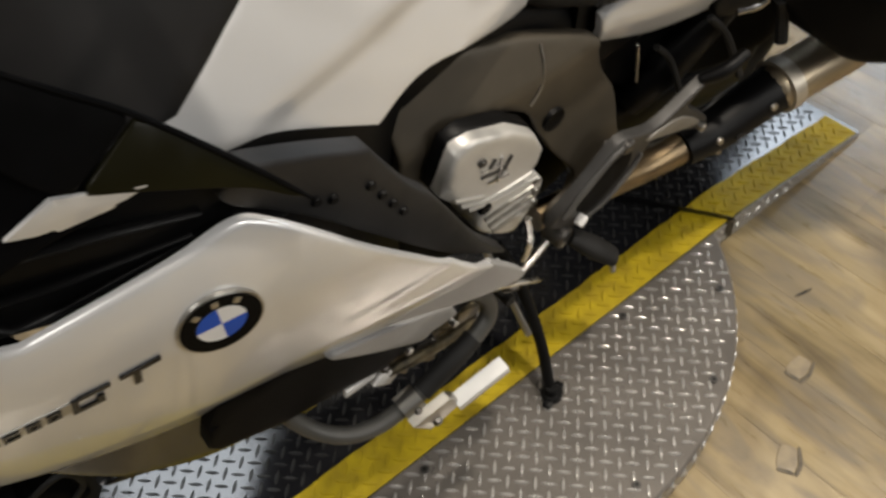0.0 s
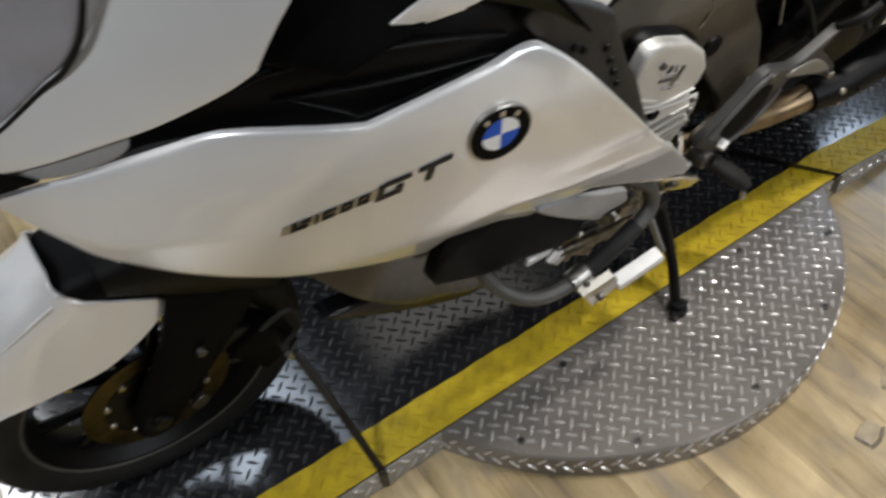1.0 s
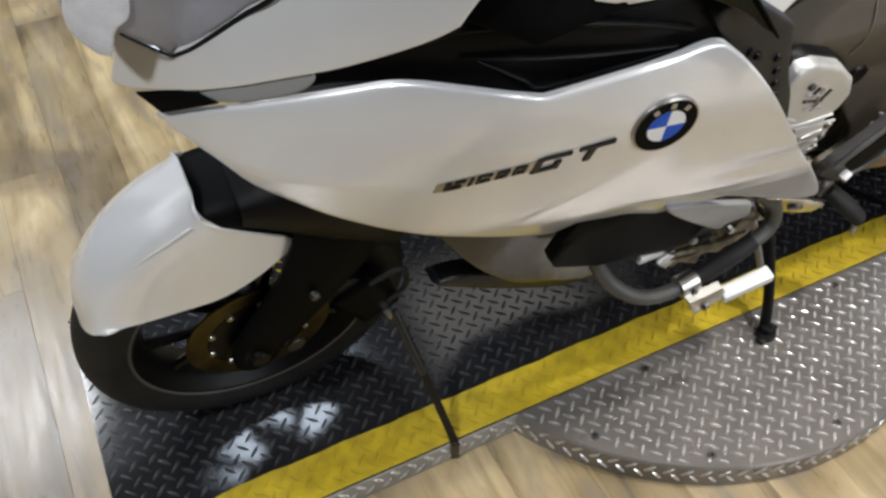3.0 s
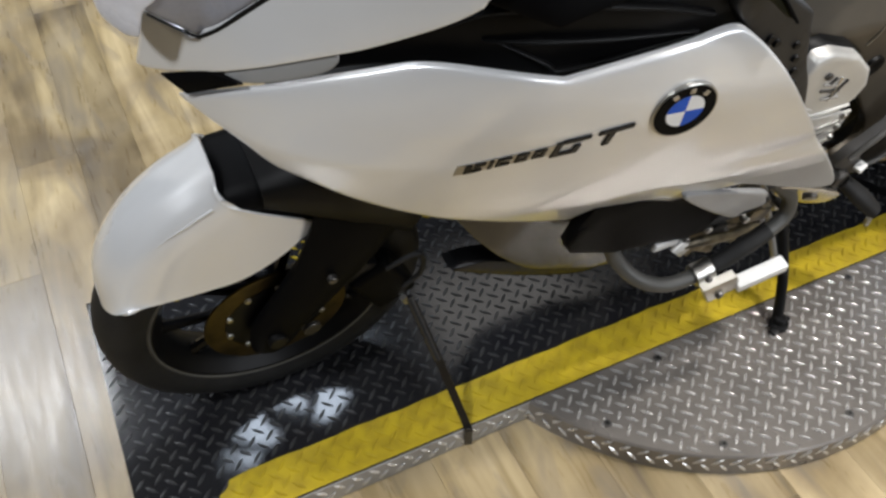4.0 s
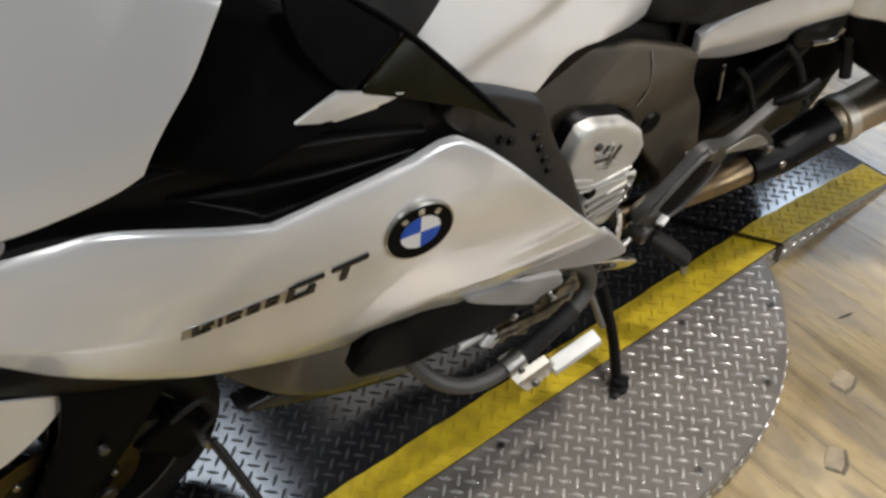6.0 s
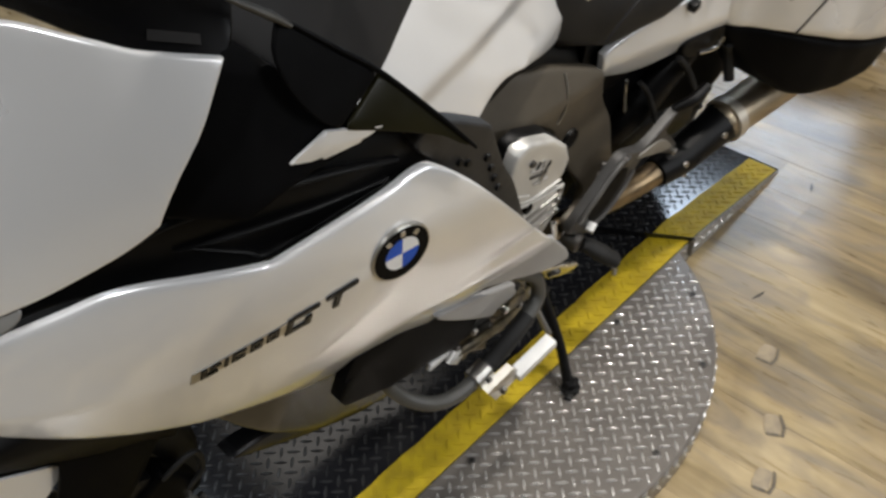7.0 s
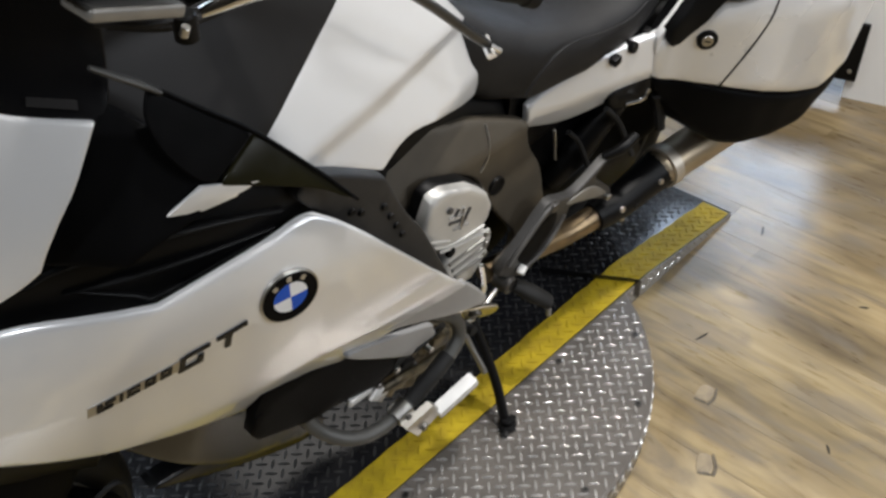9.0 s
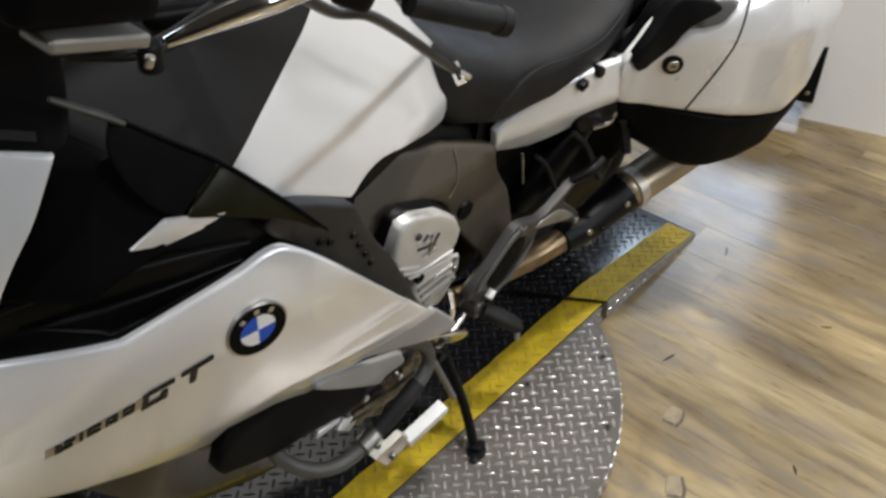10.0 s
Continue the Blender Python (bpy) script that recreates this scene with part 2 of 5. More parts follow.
def glass(name, colour, rough, alpha, spec=0.5):
    m = bpy.data.materials.new(name)
    m.use_nodes = True
    b = m.node_tree.nodes["Principled BSDF"]
    b.inputs["Base Color"].default_value = (*colour, 1)
    b.inputs["Roughness"].default_value = rough
    b.inputs["Transmission Weight"].default_value = alpha
    b.inputs["IOR"].default_value = 1.45
    b.inputs["Specular IOR Level"].default_value = spec
    return m


SMOKED = glass("smoked_clear_plastic", (0.012, 0.011, 0.004), 0.3, 0.12, 0.12)


# ---- shape helpers ----
def mesh_from(bm, name, mat, smooth=True):
    me = bpy.data.meshes.new(name)
    bmesh.ops.recalc_face_normals(bm, faces=bm.faces[:])
    bm.to_mesh(me)
    bm.free()
    me.materials.append(mat)
    if smooth:
        me.shade_smooth()
        me.set_sharp_from_angle(angle=radians(44))
    return me


def part(name, bm, mat, parent, label="", smooth=True):
    ob = new(name, mesh_from(bm, name, mat, smooth))
    ob.parent = parent
    return tagged(ob, label)


def thing(name, bm, mat, label, category, group="", kind="", smooth=True):
    return tagged(new(name, mesh_from(bm, name, mat, smooth)), label, category, group, kind)


def empty(name, m, label, category, group="", kind=""):
    ob = new(name)
    ob.empty_display_size = 0.1
    ob.matrix_world = m
    return tagged(ob, label, category, group, kind)


def curve_through(points, steps=6, closed=False):
    """Catmull-Rom through 2D or 3D points; a point given twice stays a corner."""
    pts = [Vector(p) for p in points]
    n, out = len(pts), []
    for i in range(n if closed else n - 1):
        a, b, c, d = (pts[(i + k) % n] if closed else pts[min(max(i + k, 0), n - 1)] for k in (-1, 0, 1, 2))
        if (c - b).length < 1e-6:
            continue
        for s in range(steps):
            t = s / steps
            out.append(0.5 * ((2 * b) + (c - a) * t + (2 * a - 5 * b + 4 * c - d) * t * t + (3 * b - a - 3 * c + d) * t ** 3))
    if not closed:
        out.append(pts[-1])
    return out


def even(points, h):
    """Thin out or fill a closed outline to about even steps."""
    out = [points[0]]
    for p in points[1:]:
        if (p - out[-1]).length > h * 0.6:
            out.append(p)
    if (out[0] - out[-1]).length < h * 0.5:
        out.pop()
    return out


def panel(outline, outer, thick=0.006, edge=0.006, h=0.022, inner=None, smooth_steps=6, side=-1, back=True):
    """A moulded panel: an outline in the side view (x, z), laid on the surface y = side * outer(x, z), with rounded rims and thickness."""
    from mathutils.geometry import delaunay_2d_cdt
    ring = curve_through([Vector((p[0], p[1])) for p in outline], smooth_steps, True) if smooth_steps > 1 else [Vector(p) for p in outline]
    ring = even(ring, h * 0.5)
    n = len(ring)
    a = np.array([tuple(p) for p in ring])
    b = np.roll(a, -1, 0)

    def dist(q):
        d = b - a
        t = np.clip(((q - a) * d).sum(1) / np.maximum((d * d).sum(1), 1e-12), 0, 1)
        return np.sqrt((((a + d * t[:, None]) - q) ** 2).sum(1).min())

    def inside(q):
        c = ((a[:, 1] > q[1]) != (b[:, 1] > q[1])) & (q[0] < (b[:, 0] - a[:, 0]) * (q[1] - a[:, 1]) / (b[:, 1] - a[:, 1] + 1e-15) + a[:, 0])
        return c.sum() % 2 == 1

    pts = [Vector(p) for p in a]
    links = [(i, (i + 1) % n) for i in range(n)]
    # further rings just inside carry the rounded rim
    lo, hi = a.min(0), a.max(0)
    if edge:
        away = []
        for i in range(n):
            t = (a[(i + 1) % n] - a[i - 1])
            nrm = np.array([-t[1], t[0]]) / (np.hypot(*t) + 1e-9)
            away.append(nrm if inside(a[i] + nrm * 0.0004) else -nrm)
        for f in (0.12, 0.42, 1.0):
            made = []
            for i in range(n):
                q = a[i] + away[i] * edge * f
                if inside(q) and dist(q) > edge * f * 0.85:
                    pts.append(Vector(q))
                    made.append(len(pts) - 1)
                else:
                    made.append(None)
            links += [(made[i], made[(i + 1) % n]) for i in range(n) if made[i] is not None and made[(i + 1) % n] is not None]
    for gx in np.arange(lo[0] + h / 2, hi[0], h):
        for gz in np.arange(lo[1] + h / 2, hi[1], h):
            q = np.array([gx, gz])
            if inside(q) and dist(q) > max(h * 0.45, edge * 1.3):
                pts.append(Vector(q))
    vs, _, fs, ov, _, _ = delaunay_2d_cdt(pts, links, [list(range(n))], 1, 1e-6)
    bm = bmesh.new()
    front, rear, border = [], [], []
    for v in vs:
        q = np.array([v.x, v.y])
        d = dist(q)
        border.append(d < 1e-5)
        drop = 0.0
        if edge and d < edge:
            k = 1 - d / edge
            drop = edge * (1 - math.sqrt(max(1 - k * k, 0)))
        o = outer(v.x, v.y)
        i_ = inner(v.x, v.y) if inner else o - thick - edge
        front.append(bm.verts.new((v.x, side * max(o - drop, i_ + 0.0005), v.y)))
        if back:
            rear.append(bm.verts.new((v.x, side * i_, v.y)))
    edges = {}
    for f in fs:
        f = list(f)
        bm.faces.new([front[i] for i in f])
        if back:
            bm.faces.new([rear[i] for i in reversed(f)])
        for i in range(len(f)):
            e = (f[i], f[(i + 1) % len(f)])
            edges[e] = 1
    if back:
        for i, j in edges:
            if (j, i) not in edges:
                bm.faces.new((front[j], front[i], rear[i], rear[j]))
    return bm


def loft(rings, cap=True):
    """Skin over rings of equal count."""
    bm = bmesh.new()
    rows = [[bm.verts.new(p) for p in r] for r in rings]
    n = len(rows[0])
    for r, s in zip(rows, rows[1:]):
        for i in range(n):
            bm.faces.new((r[i], r[(i + 1) % n], s[(i + 1) % n], s[i]))
    if cap:
        bm.faces.new(rows[0][::-1])
        bm.faces.new(rows[-1])
    return bm


def tube(points, radius, seg=12, steps=6, flat=1.0):
    """A round bar along a smooth path; radius may be a list along the given points."""
    path = [Vector(p) for p in (curve_through(points, steps) if steps > 1 else points)]
    radii = np.interp(np.linspace(0, 1, len(path)), np.linspace(0, 1, len(radius)), radius) if isinstance(radius, (list, tuple)) else [radius] * len(path)
    rings, up = [], None
    for i, p in enumerate(path):
        t = (path[min(i + 1, len(path) - 1)] - path[max(i - 1, 0)]).normalized()
        if up is None:
            up = t.cross(Vector((0.13, 0.2, 0.97))).normalized()
        up = (up - t * up.dot(t)).normalized()
        side = t.cross(up)
        rings.append([p + float(radii[i]) * (math.cos(2 * math.pi * k / seg) * up + flat * math.sin(2 * math.pi * k / seg) * side) for k in range(seg)])
    return loft(rings)


def revolve(profile, seg=48, axis="y", closed=True):
    """A turned shape: profile of (radius, along) round the axis."""
    bm = bmesh.new()
    rows = []
    for k in range(seg):
        a = 2 * math.pi * k / seg
        c, s = math.cos(a), math.sin(a)
        rows.append([bm.verts.new((r * c, u, r * s) if axis == "y" else (r * c, r * s, u)) for r, u in profile])
    m = len(profile)
    for k in range(seg):
        p, q = rows[k], rows[(k + 1) % seg]
        for i in range(m if closed else m - 1):
            j = (i + 1) % m
            if profile[i][0] < 1e-6 and profile[j][0] < 1e-6:
                continue
            bm.faces.new((p[i], p[j], q[j], q[i]))
    bmesh.ops.remove_doubles(bm, verts=bm.verts[:], dist=1e-6)
    return bm


def rbox(size, bevel=0.004, m=None, seg=2):
    bm = bmesh.new()
    bmesh.ops.create_cube(bm, size=1, matrix=Matrix.Diagonal((*size, 1)))
    if bevel:
        bmesh.ops.bevel(bm, geom=bm.edges[:], offset=bevel, segments=seg, profile=0.6, affect="EDGES")
    if m is not None:
        bm.transform(m)
    return bm


def disc(radius, depth, m=None, seg=24, bevel=0.0):
    """A short cylinder along z with a broken edge."""
    b = bevel or min(radius, depth) * 0.18
    bm = revolve([(0, -depth / 2), (radius, -depth / 2), (radius, depth / 2 - b), (radius - b, depth / 2), (0, depth / 2)], seg, "z", False)
    if m is not None:
        bm.transform(m)
    return bm


def aim(place, direction, roll=0):
    """A pose whose z axis points along direction."""
    return Matrix.Translation(place) @ Vector(direction).to_track_quat("Z", "Y").to_matrix().to_4x4() @ pose(0, 0, 0, 0, 0, roll)


def join(*bms):
    out = bms[0]
    for b in bms[1:]:
        me = bpy.data.meshes.new("tmp")
        b.to_mesh(me)
        b.free()
        out.from_mesh(me)
        bpy.data.meshes.remove(me)
    return out


def lerp(x, xs, ys):
    return float(np.interp(x, xs, ys))

# ---- room ----
FZ = -0.065                      # floor; the turntable deck is z = 0
TURN = 14.5                      # the room is turned against the turntable
room = pose(0, 0, 0, 0, 0, TURN)
RX, RN, RS, RW = 1.888, 4.2, -5.0, -6.0


def slab(name, lo, hi, mat, label, category, m=room, bevel=0.0, kind="structure"):
    c = [(a + b) / 2 for a, b in zip(lo, hi)]
    s = [b - a for a, b in zip(lo, hi)]
    bm = rbox(s, bevel, pose(*c))
    bm.transform(m)
    return thing(name, bm, mat, label, category, kind=kind, smooth=False)


floor = slab("floor", (RW - 0.2, RS - 0.2, FZ - 0.1), (RX + 4.0, RN + 0.2, FZ - 0.006), FLOORBASE, "pale yellow-brown wood plank floor with worn grain", "floor")
JAMB = -0.74                     # the doorway to the bright hall begins here
bm = join(*[rbox([b - a for a, b in zip(lo, hi)], 0, pose(*[(a + b) / 2 for a, b in zip(lo, hi)])) for lo, hi in (
    ((RX, RS - 0.2, FZ - 0.1), (RX + 0.15, JAMB, CEILING)), ((RX, JAMB + 2.2, FZ - 0.1), (RX + 0.15, RN + 0.2, CEILING)), ((RX, JAMB, 2.6), (RX + 0.15, JAMB + 2.2, CEILING)))])
bm.transform(room)
thing("wall_east", bm, WALL, "plain white painted wall with a wide doorway", "wall", kind="structure", smooth=False)
slab("wall_hall", (RX + 4.0, RS, FZ - 0.1), (RX + 4.15, RN, CEILING), WALL, "plain white painted hall wall", "wall")
slab("wall_west", (RW - 0.15, RS, FZ - 0.1), (RW, RN, CEILING), SHADE, "plain grey wall out of view", "wall")
# Unseen south wall; its opening is made only for the fill lamp.
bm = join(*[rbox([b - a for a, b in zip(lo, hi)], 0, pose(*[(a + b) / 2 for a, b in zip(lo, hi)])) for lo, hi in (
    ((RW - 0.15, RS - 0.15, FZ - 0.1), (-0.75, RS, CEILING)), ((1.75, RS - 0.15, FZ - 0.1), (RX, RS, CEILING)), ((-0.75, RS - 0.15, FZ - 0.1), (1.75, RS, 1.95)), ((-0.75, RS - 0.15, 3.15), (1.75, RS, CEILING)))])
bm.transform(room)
thing("wall_south", bm, SHADE, "plain grey wall out of view, opened for the added fill lamp", "wall", kind="structure", smooth=False)
slab("ceiling", (RW - 0.2, RS - 0.2, CEILING), (RX + 4.0, RN + 0.2, CEILING + 0.1), CEIL, "unseen ceiling kept dark against bounced light", "ceiling")
slab("wall_north", (RW, RN, FZ - 0.1), (RX, RN + 0.15, CEILING), SHADE, "plain grey wall out of view", "wall")

# ---- ceiling lamps ----
for lx, ly_, power, colour, wide in LAMPS:
    lamp = empty("ceiling_light", pose(lx, ly_, CEILING), "round rim of an unseen ceiling light", "ceiling light", "ceiling lights")
    bm = revolve([(0.135, 0), (0.165, 0), (0.165, -0.012), (0.155, -0.02), (0.135, -0.02)], 32, "z")
    part("rim", bm, WHITEPEG, lamp)

for lx, ly_, wide, power, colour in PANELS:
    square = empty("panel_light", pose(lx, ly_, CEILING), "square white ceiling panel, unseen", "ceiling light", "ceiling lights")
    part("housing", rbox((wide + 0.13, 1.12, 0.07), 0.01, pose(0, 0, -0.0355), 1), WHITEPEG, square)

# ---- turntable ----
DISC_R, HALF = 0.645, 0.31
X0, X1, XR = -1.32, 1.125, 0.655   # runway: front end, tip of the tail ramp, where the slope begins
turntable = empty("turntable", pose(0, 0, 0), "tread plate steel motorcycle turntable with yellow edge tape", "turntable")
bm = revolve([(0, FZ), (DISC_R, FZ), (DISC_R, -0.004), (DISC_R - 0.004, 0), (0, 0)], 128, "z", False)
part("round_plate", bm, PLATE, turntable, "round tread plate steel disc")


def deck_z(x):
    return 0.003 if x <= XR else 0.003 + (x - XR) / (X1 - XR) * (FZ + 0.012 - 0.003)


bm = bmesh.new()
prof = [(X0, FZ), (X0, 0.003), (XR, 0.003), (X1, FZ + 0.012), (X1, FZ)]
ra = [bm.verts.new((x, -HALF, z)) for x, z in prof]
rb = [bm.verts.new((x, HALF, z)) for x, z in prof]
bm.faces.new(ra)
bm.faces.new(rb[::-1])
for i in range(5):
    j = (i + 1) % 5
    bm.faces.new((ra[i], rb[i], rb[j], ra[j]))
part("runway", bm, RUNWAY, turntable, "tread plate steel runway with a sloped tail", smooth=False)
for s in (-1, 1):
    part("side_strip", rbox((XR - X0 - 0.004, 0.003, -FZ - 0.004), 0.0008, pose((XR + X0) / 2, s * (HALF + 0.0008), FZ / 2), 1), SIDEPLATE, turntable, "steel side strip in a lighter, lit tone", smooth=False)
for s in (-1, 1):
    part("ramp_side", loft([[(x, s * (HALF + d), z) for x, z in ((XR - 0.002, FZ), (XR - 0.002, 0.0), (X1 - 0.004, FZ + 0.010), (X1 - 0.004, FZ))] for d in (0.0003, 0.0025)]), SIDEPLATE, turntable, "steel side of the tail ramp in a lighter, lit tone", smooth=False)
TW = 0.090
for s in (-1, 1):
    bm = bmesh.new()
    xs = list(np.linspace(X0 + (0.12 if s < 0 else 1.0), XR, 80)) + list(np.linspace(XR, X1 - 0.012, 24))[1:]
    a, b = [], []
    for x in xs:
        back = min((x - xs[0]) / 0.05, 1) ** 0.5       # rounded front corner
        wob = 0.0012 * math.sin(x * 37) + 0.0008 * math.sin(x * 91 + s)
        a.append(bm.verts.new((x, s * (HALF - 0.001), deck_z(x) + 0.0012)))
        b.append(bm.verts.new((x, s * (HALF - 0.004 - (TW - 0.004) * back + wob), deck_z(x) + 0.0012)))
    for i in range(len(xs) - 1):
        bm.faces.new((a[i], a[i + 1], b[i + 1], b[i]))
    part("edge_tape", bm, TAPE, turntable, "scuffed yellow safety tape")

# raised lugs of the tread plate, in two crossing directions
PITCH = 0.0355
rnd = random.Random(4)


def lug(verts, faces, m, length=0.0160, half=0.0034, high=0.0030):
    k = len(verts)
    for u, v, h in ((-length, 0, 0), (-length * 0.35, -half, 0), (length * 0.35, -half, 0), (length, 0, 0), (length * 0.35, half, 0), (-length * 0.35, half, 0),
                    (-length * 0.72, 0, high * 0.8), (-length * 0.3, -half * 0.45, high), (length * 0.3, -half * 0.45, high), (length * 0.72, 0, high * 0.8), (length * 0.3, half * 0.45, high), (-length * 0.3, half * 0.45, high)):
        verts.append(tuple(m @ Vector((u, v, h))))
    for i in range(6):
        j = (i + 1) % 6
        faces.append((k + i, k + j, k + 6 + j, k + 6 + i))
    faces.append(tuple(k + 6 + i for i in range(6)))


def lug_mesh(name, spots, mat, parent):
    verts, faces = [], []
    for m in spots:
        lug(verts, faces, m)
    me = bpy.data.meshes.new(name)
    me.from_pydata(verts, [], faces)
    me.materials.append(mat)
    ob = new(name, me)
    ob.parent = parent
    return tagged(ob, kind="stuff")


on_disc, on_deck, on_tape, on_side = [], [], [], []
for i in range(-40, 41):
    for j in range(-20, 21):
        for k, (ox, oy, rz) in enumerate(((0, 0, 45), (0.5, 0.5, -45))):
            x, y = (i + ox) * PITCH + 0.008, (j + oy) * PITCH + 0.012
            if math.hypot(x, y) < DISC_R - 0.012 and abs(y) > HALF + 0.006:
                on_disc.append(pose(x, y, 0, 0, 0, rz))
            if X0 + 0.012 < x < X1 - 0.02 and abs(y) < HALF - 0.012 and not (x > X0 + 0.12 and HALF - TW - 0.011 < abs(y) <= HALF - TW + 0.011):
                tilt = math.degrees(math.atan2(-(FZ + 0.009), X1 - XR)) if x > XR else 0
                taped = abs(y) > HALF - TW + 0.011 and x > X0 + 0.17
                (on_tape if taped else on_deck).append(pose(x, y, deck_z(x) + (0.0012 if taped else 0), 0, tilt, 0) @ pose(0, 0, 0, 0, 0, rz))
for i in range(int(2.4 / PITCH)):
    for r in range(2):
        x = X0 + 0.03 + i * PITCH + r * PITCH / 2
        z = deck_z(x) - (0.021 if x < XR else 0.014) - 0.0225 * r
        if FZ + 0.010 < z and not abs(x) < 0.56:
            for s in (-1, 1):
                on_side.append(Matrix.Translation((x, s * (HALF + 0.0023), z)) @ pose(0, 0, 0, 90 if s < 0 else -90, 0, 0) @ pose(0, 0, 0, 0, 0, 45 if r else -45))
for i in range(int(2 * math.pi * DISC_R / PITCH)):
    for r in range(2):
        a = (i + 0.5 * r) * PITCH / DISC_R
        if abs(DISC_R * math.sin(a)) > HALF:
            on_side.append(pose(0, 0, 0, 0, 0, math.degrees(a)) @ Matrix.Translation((DISC_R, 0, -0.018 - 0.0225 * r)) @ pose(0, 0, 0, 0, 90, 0) @ pose(0, 0, 0, 0, 0, 45 if r else -45))
lug_mesh("disc_tread", on_disc, LUG, turntable)
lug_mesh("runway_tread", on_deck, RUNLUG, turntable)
lug_mesh("tape_tread", on_tape, TAPE, turntable)
lug_mesh("side_tread", on_side, LUG, turntable)
for bx, by in ((-0.27, -0.554), (0.27, -0.554), (0, -0.606), (-0.27, -0.334), (0.25, -0.334), (-0.45, -0.42), (0.45, -0.42)):
    for s in (1, -1):
        b_ = part("bolt", disc(0.0085, 0.005, pose(bx, by * s, 0.002), 12), DARKSTEEL, turntable)
        part("socket", disc(0.004, 0.001, pose(bx, by * s, 0.0048), 6), BLACK, b_)

# ---- motorcycle ----
LEAN = 9.0
bike = empty("motorcycle", pose(0, 0, 0, LEAN, 0, 0), "pearl white touring motorcycle leaning on its side stand", "motorcycle")


def W(x, z):
    """Half width of the fairing."""
    w = lerp(x, [-1.14, -1.08, -1.06, -0.98, -0.9, -0.78, -0.585, -0.52, -0.35, -0.176, 0], [-0.13, -0.02, 0.012, 0.145, 0.205, 0.265, 0.316, 0.33, 0.345, 0.35, 0.35])
    return w - 0.35 * (z - 0.86) ** 2 - 0.5 * max(z - 0.80, 0) * min(max((-0.72 - x) / 0.25, 0), 1)


def soft(x, z):
    return sum(W(x + d, z) for d in (-0.03, -0.015, 0, 0.015, 0.03)) / 5


def WF(x, z):
    """The side fairing: a straight crease runs to the tail, below it the panel tucks in, above it lies a scallop."""
    line = 0.661 + 0.07 * (x + 0.615)
    k = min(max((x + 0.78) / 0.25, 0), 1)
    m = min(max((x + 0.40) / 0.16, 0), 1)
    return soft(x, z) - lerp(x, [-0.45, -0.2], [0.02, 0.003]) - 1.8 * max(z - 0.87, 0) ** 2 - 0.09 * max(0.86 - z, 0) * lerp(x, [-1.0, -0.8, -0.5, -0.15], [0, 1, 1, 0]) - 0.14 * k * max(line - z, 0) - 0.007 * m * math.exp(-((z - line - 0.042) / 0.020) ** 2)


def WU(x, z):
    """Half width of the upper fairing."""
    return soft(x, z) - 0.008 - 0.9 * max(z - 0.98, 0) ** 2


def WI(x, z):
    """Half width of the cowl behind it."""
    return soft(x, z) - 0.008 - 0.4 * max(z - 1.0, 0)


def WT(x, z):
    """Half width of the tank cover; a crease runs along it."""
    v = lerp(x, [-0.6, -0.4, -0.225, 0, 0.13, 0.3], [0.28, 0.255, 0.215, 0.15, 0.108, 0.1]) - 0.45 * max(z - 0.86, 0)
    k = min(max((z - 0.950) / 0.022, 0), 1)
    return v - 0.006 * max(0, min((0.95 - z) / 0.08, 1)) - 0.010 * (1 - k * k * (3 - 2 * k)) * min(max((x + 0.46) * 9, 0), 1)


def WP(x, z):
    return lerp(x, [-0.3, 0.13, 0.25, 0.4], [0.15, 0.155, 0.15, 0.15]) + 0.25 * max(0.6 - z, 0) - 0.055 * max(0, (z - 0.70) / 0.1)


def WS(x, z):
    ridge = lerp(x, [0.2, 0.55], [0.69, 0.735])
    return lerp(x, [0.2, 0.247, 0.536, 0.6], [0.13, 0.137, 0.23, 0.25]) - 0.12 * max(z - ridge, 0) - 0.35 * max(ridge - z, 0)


def WPAN(x, z):
    return lerp(x, [0.5, 0.56, 0.60, 0.65, 0.72, 0.8, 0.9, 1.0, 1.08, 1.15], [0.22, 0.26, 0.31, 0.355, 0.40, 0.43, 0.45, 0.455, 0.43, 0.36]) - 0.5 * max(z - 0.85, 0) ** 1.5 * 2


SIDE = [(-1.048, 0.805), (-1.048, 0.805), (-0.987, 0.86), (-0.915, 0.9), (-0.85, 0.928), (-0.799, 0.947), (-0.737, 0.95), (-0.658, 0.938), (-0.658, 0.938), (-0.579, 0.955), (-0.512, 0.967), (-0.458, 0.975), (-0.428, 0.962), (-0.378, 0.915), (-0.298, 0.819), (-0.228, 0.732), (-0.127, 0.615), (-0.127, 0.615), (-0.247, 0.621), (-0.363, 0.595), (-0.439, 0.558), (-0.546, 0.582), (-0.644, 0.615), (-0.737, 0.652), (-0.817, 0.685), (-0.886, 0.722), (-0.938, 0.753), (-0.971, 0.768), (-1.0, 0.789)]
fairing = part("side_fairing", panel(SIDE, WF, 0.005, 0.0045, 0.009), PEARL, bike, "pearl white side fairing panel")
UPPER = [(-1.084, 0.822), (-1.084, 0.822), (-1.062, 0.834), (-0.982, 0.894), (-0.912, 0.936), (-0.851, 0.970), (-0.789, 1.014), (-0.758, 1.041), (-0.758, 1.041), (-0.747, 1.062), (-0.726, 1.094), (-0.701, 1.125), (-0.676, 1.156), (-0.655, 1.181), (-0.655, 1.181), (-0.693, 1.192), (-0.722, 1.199), (-0.750, 1.208), (-0.804, 1.213), (-0.852, 1.164), (-0.883, 1.076), (-0.905, 1.030), (-0.955, 0.972), (-1.022, 0.904), (-1.022, 0.904), (-1.061, 0.902), (-1.072, 0.862)]
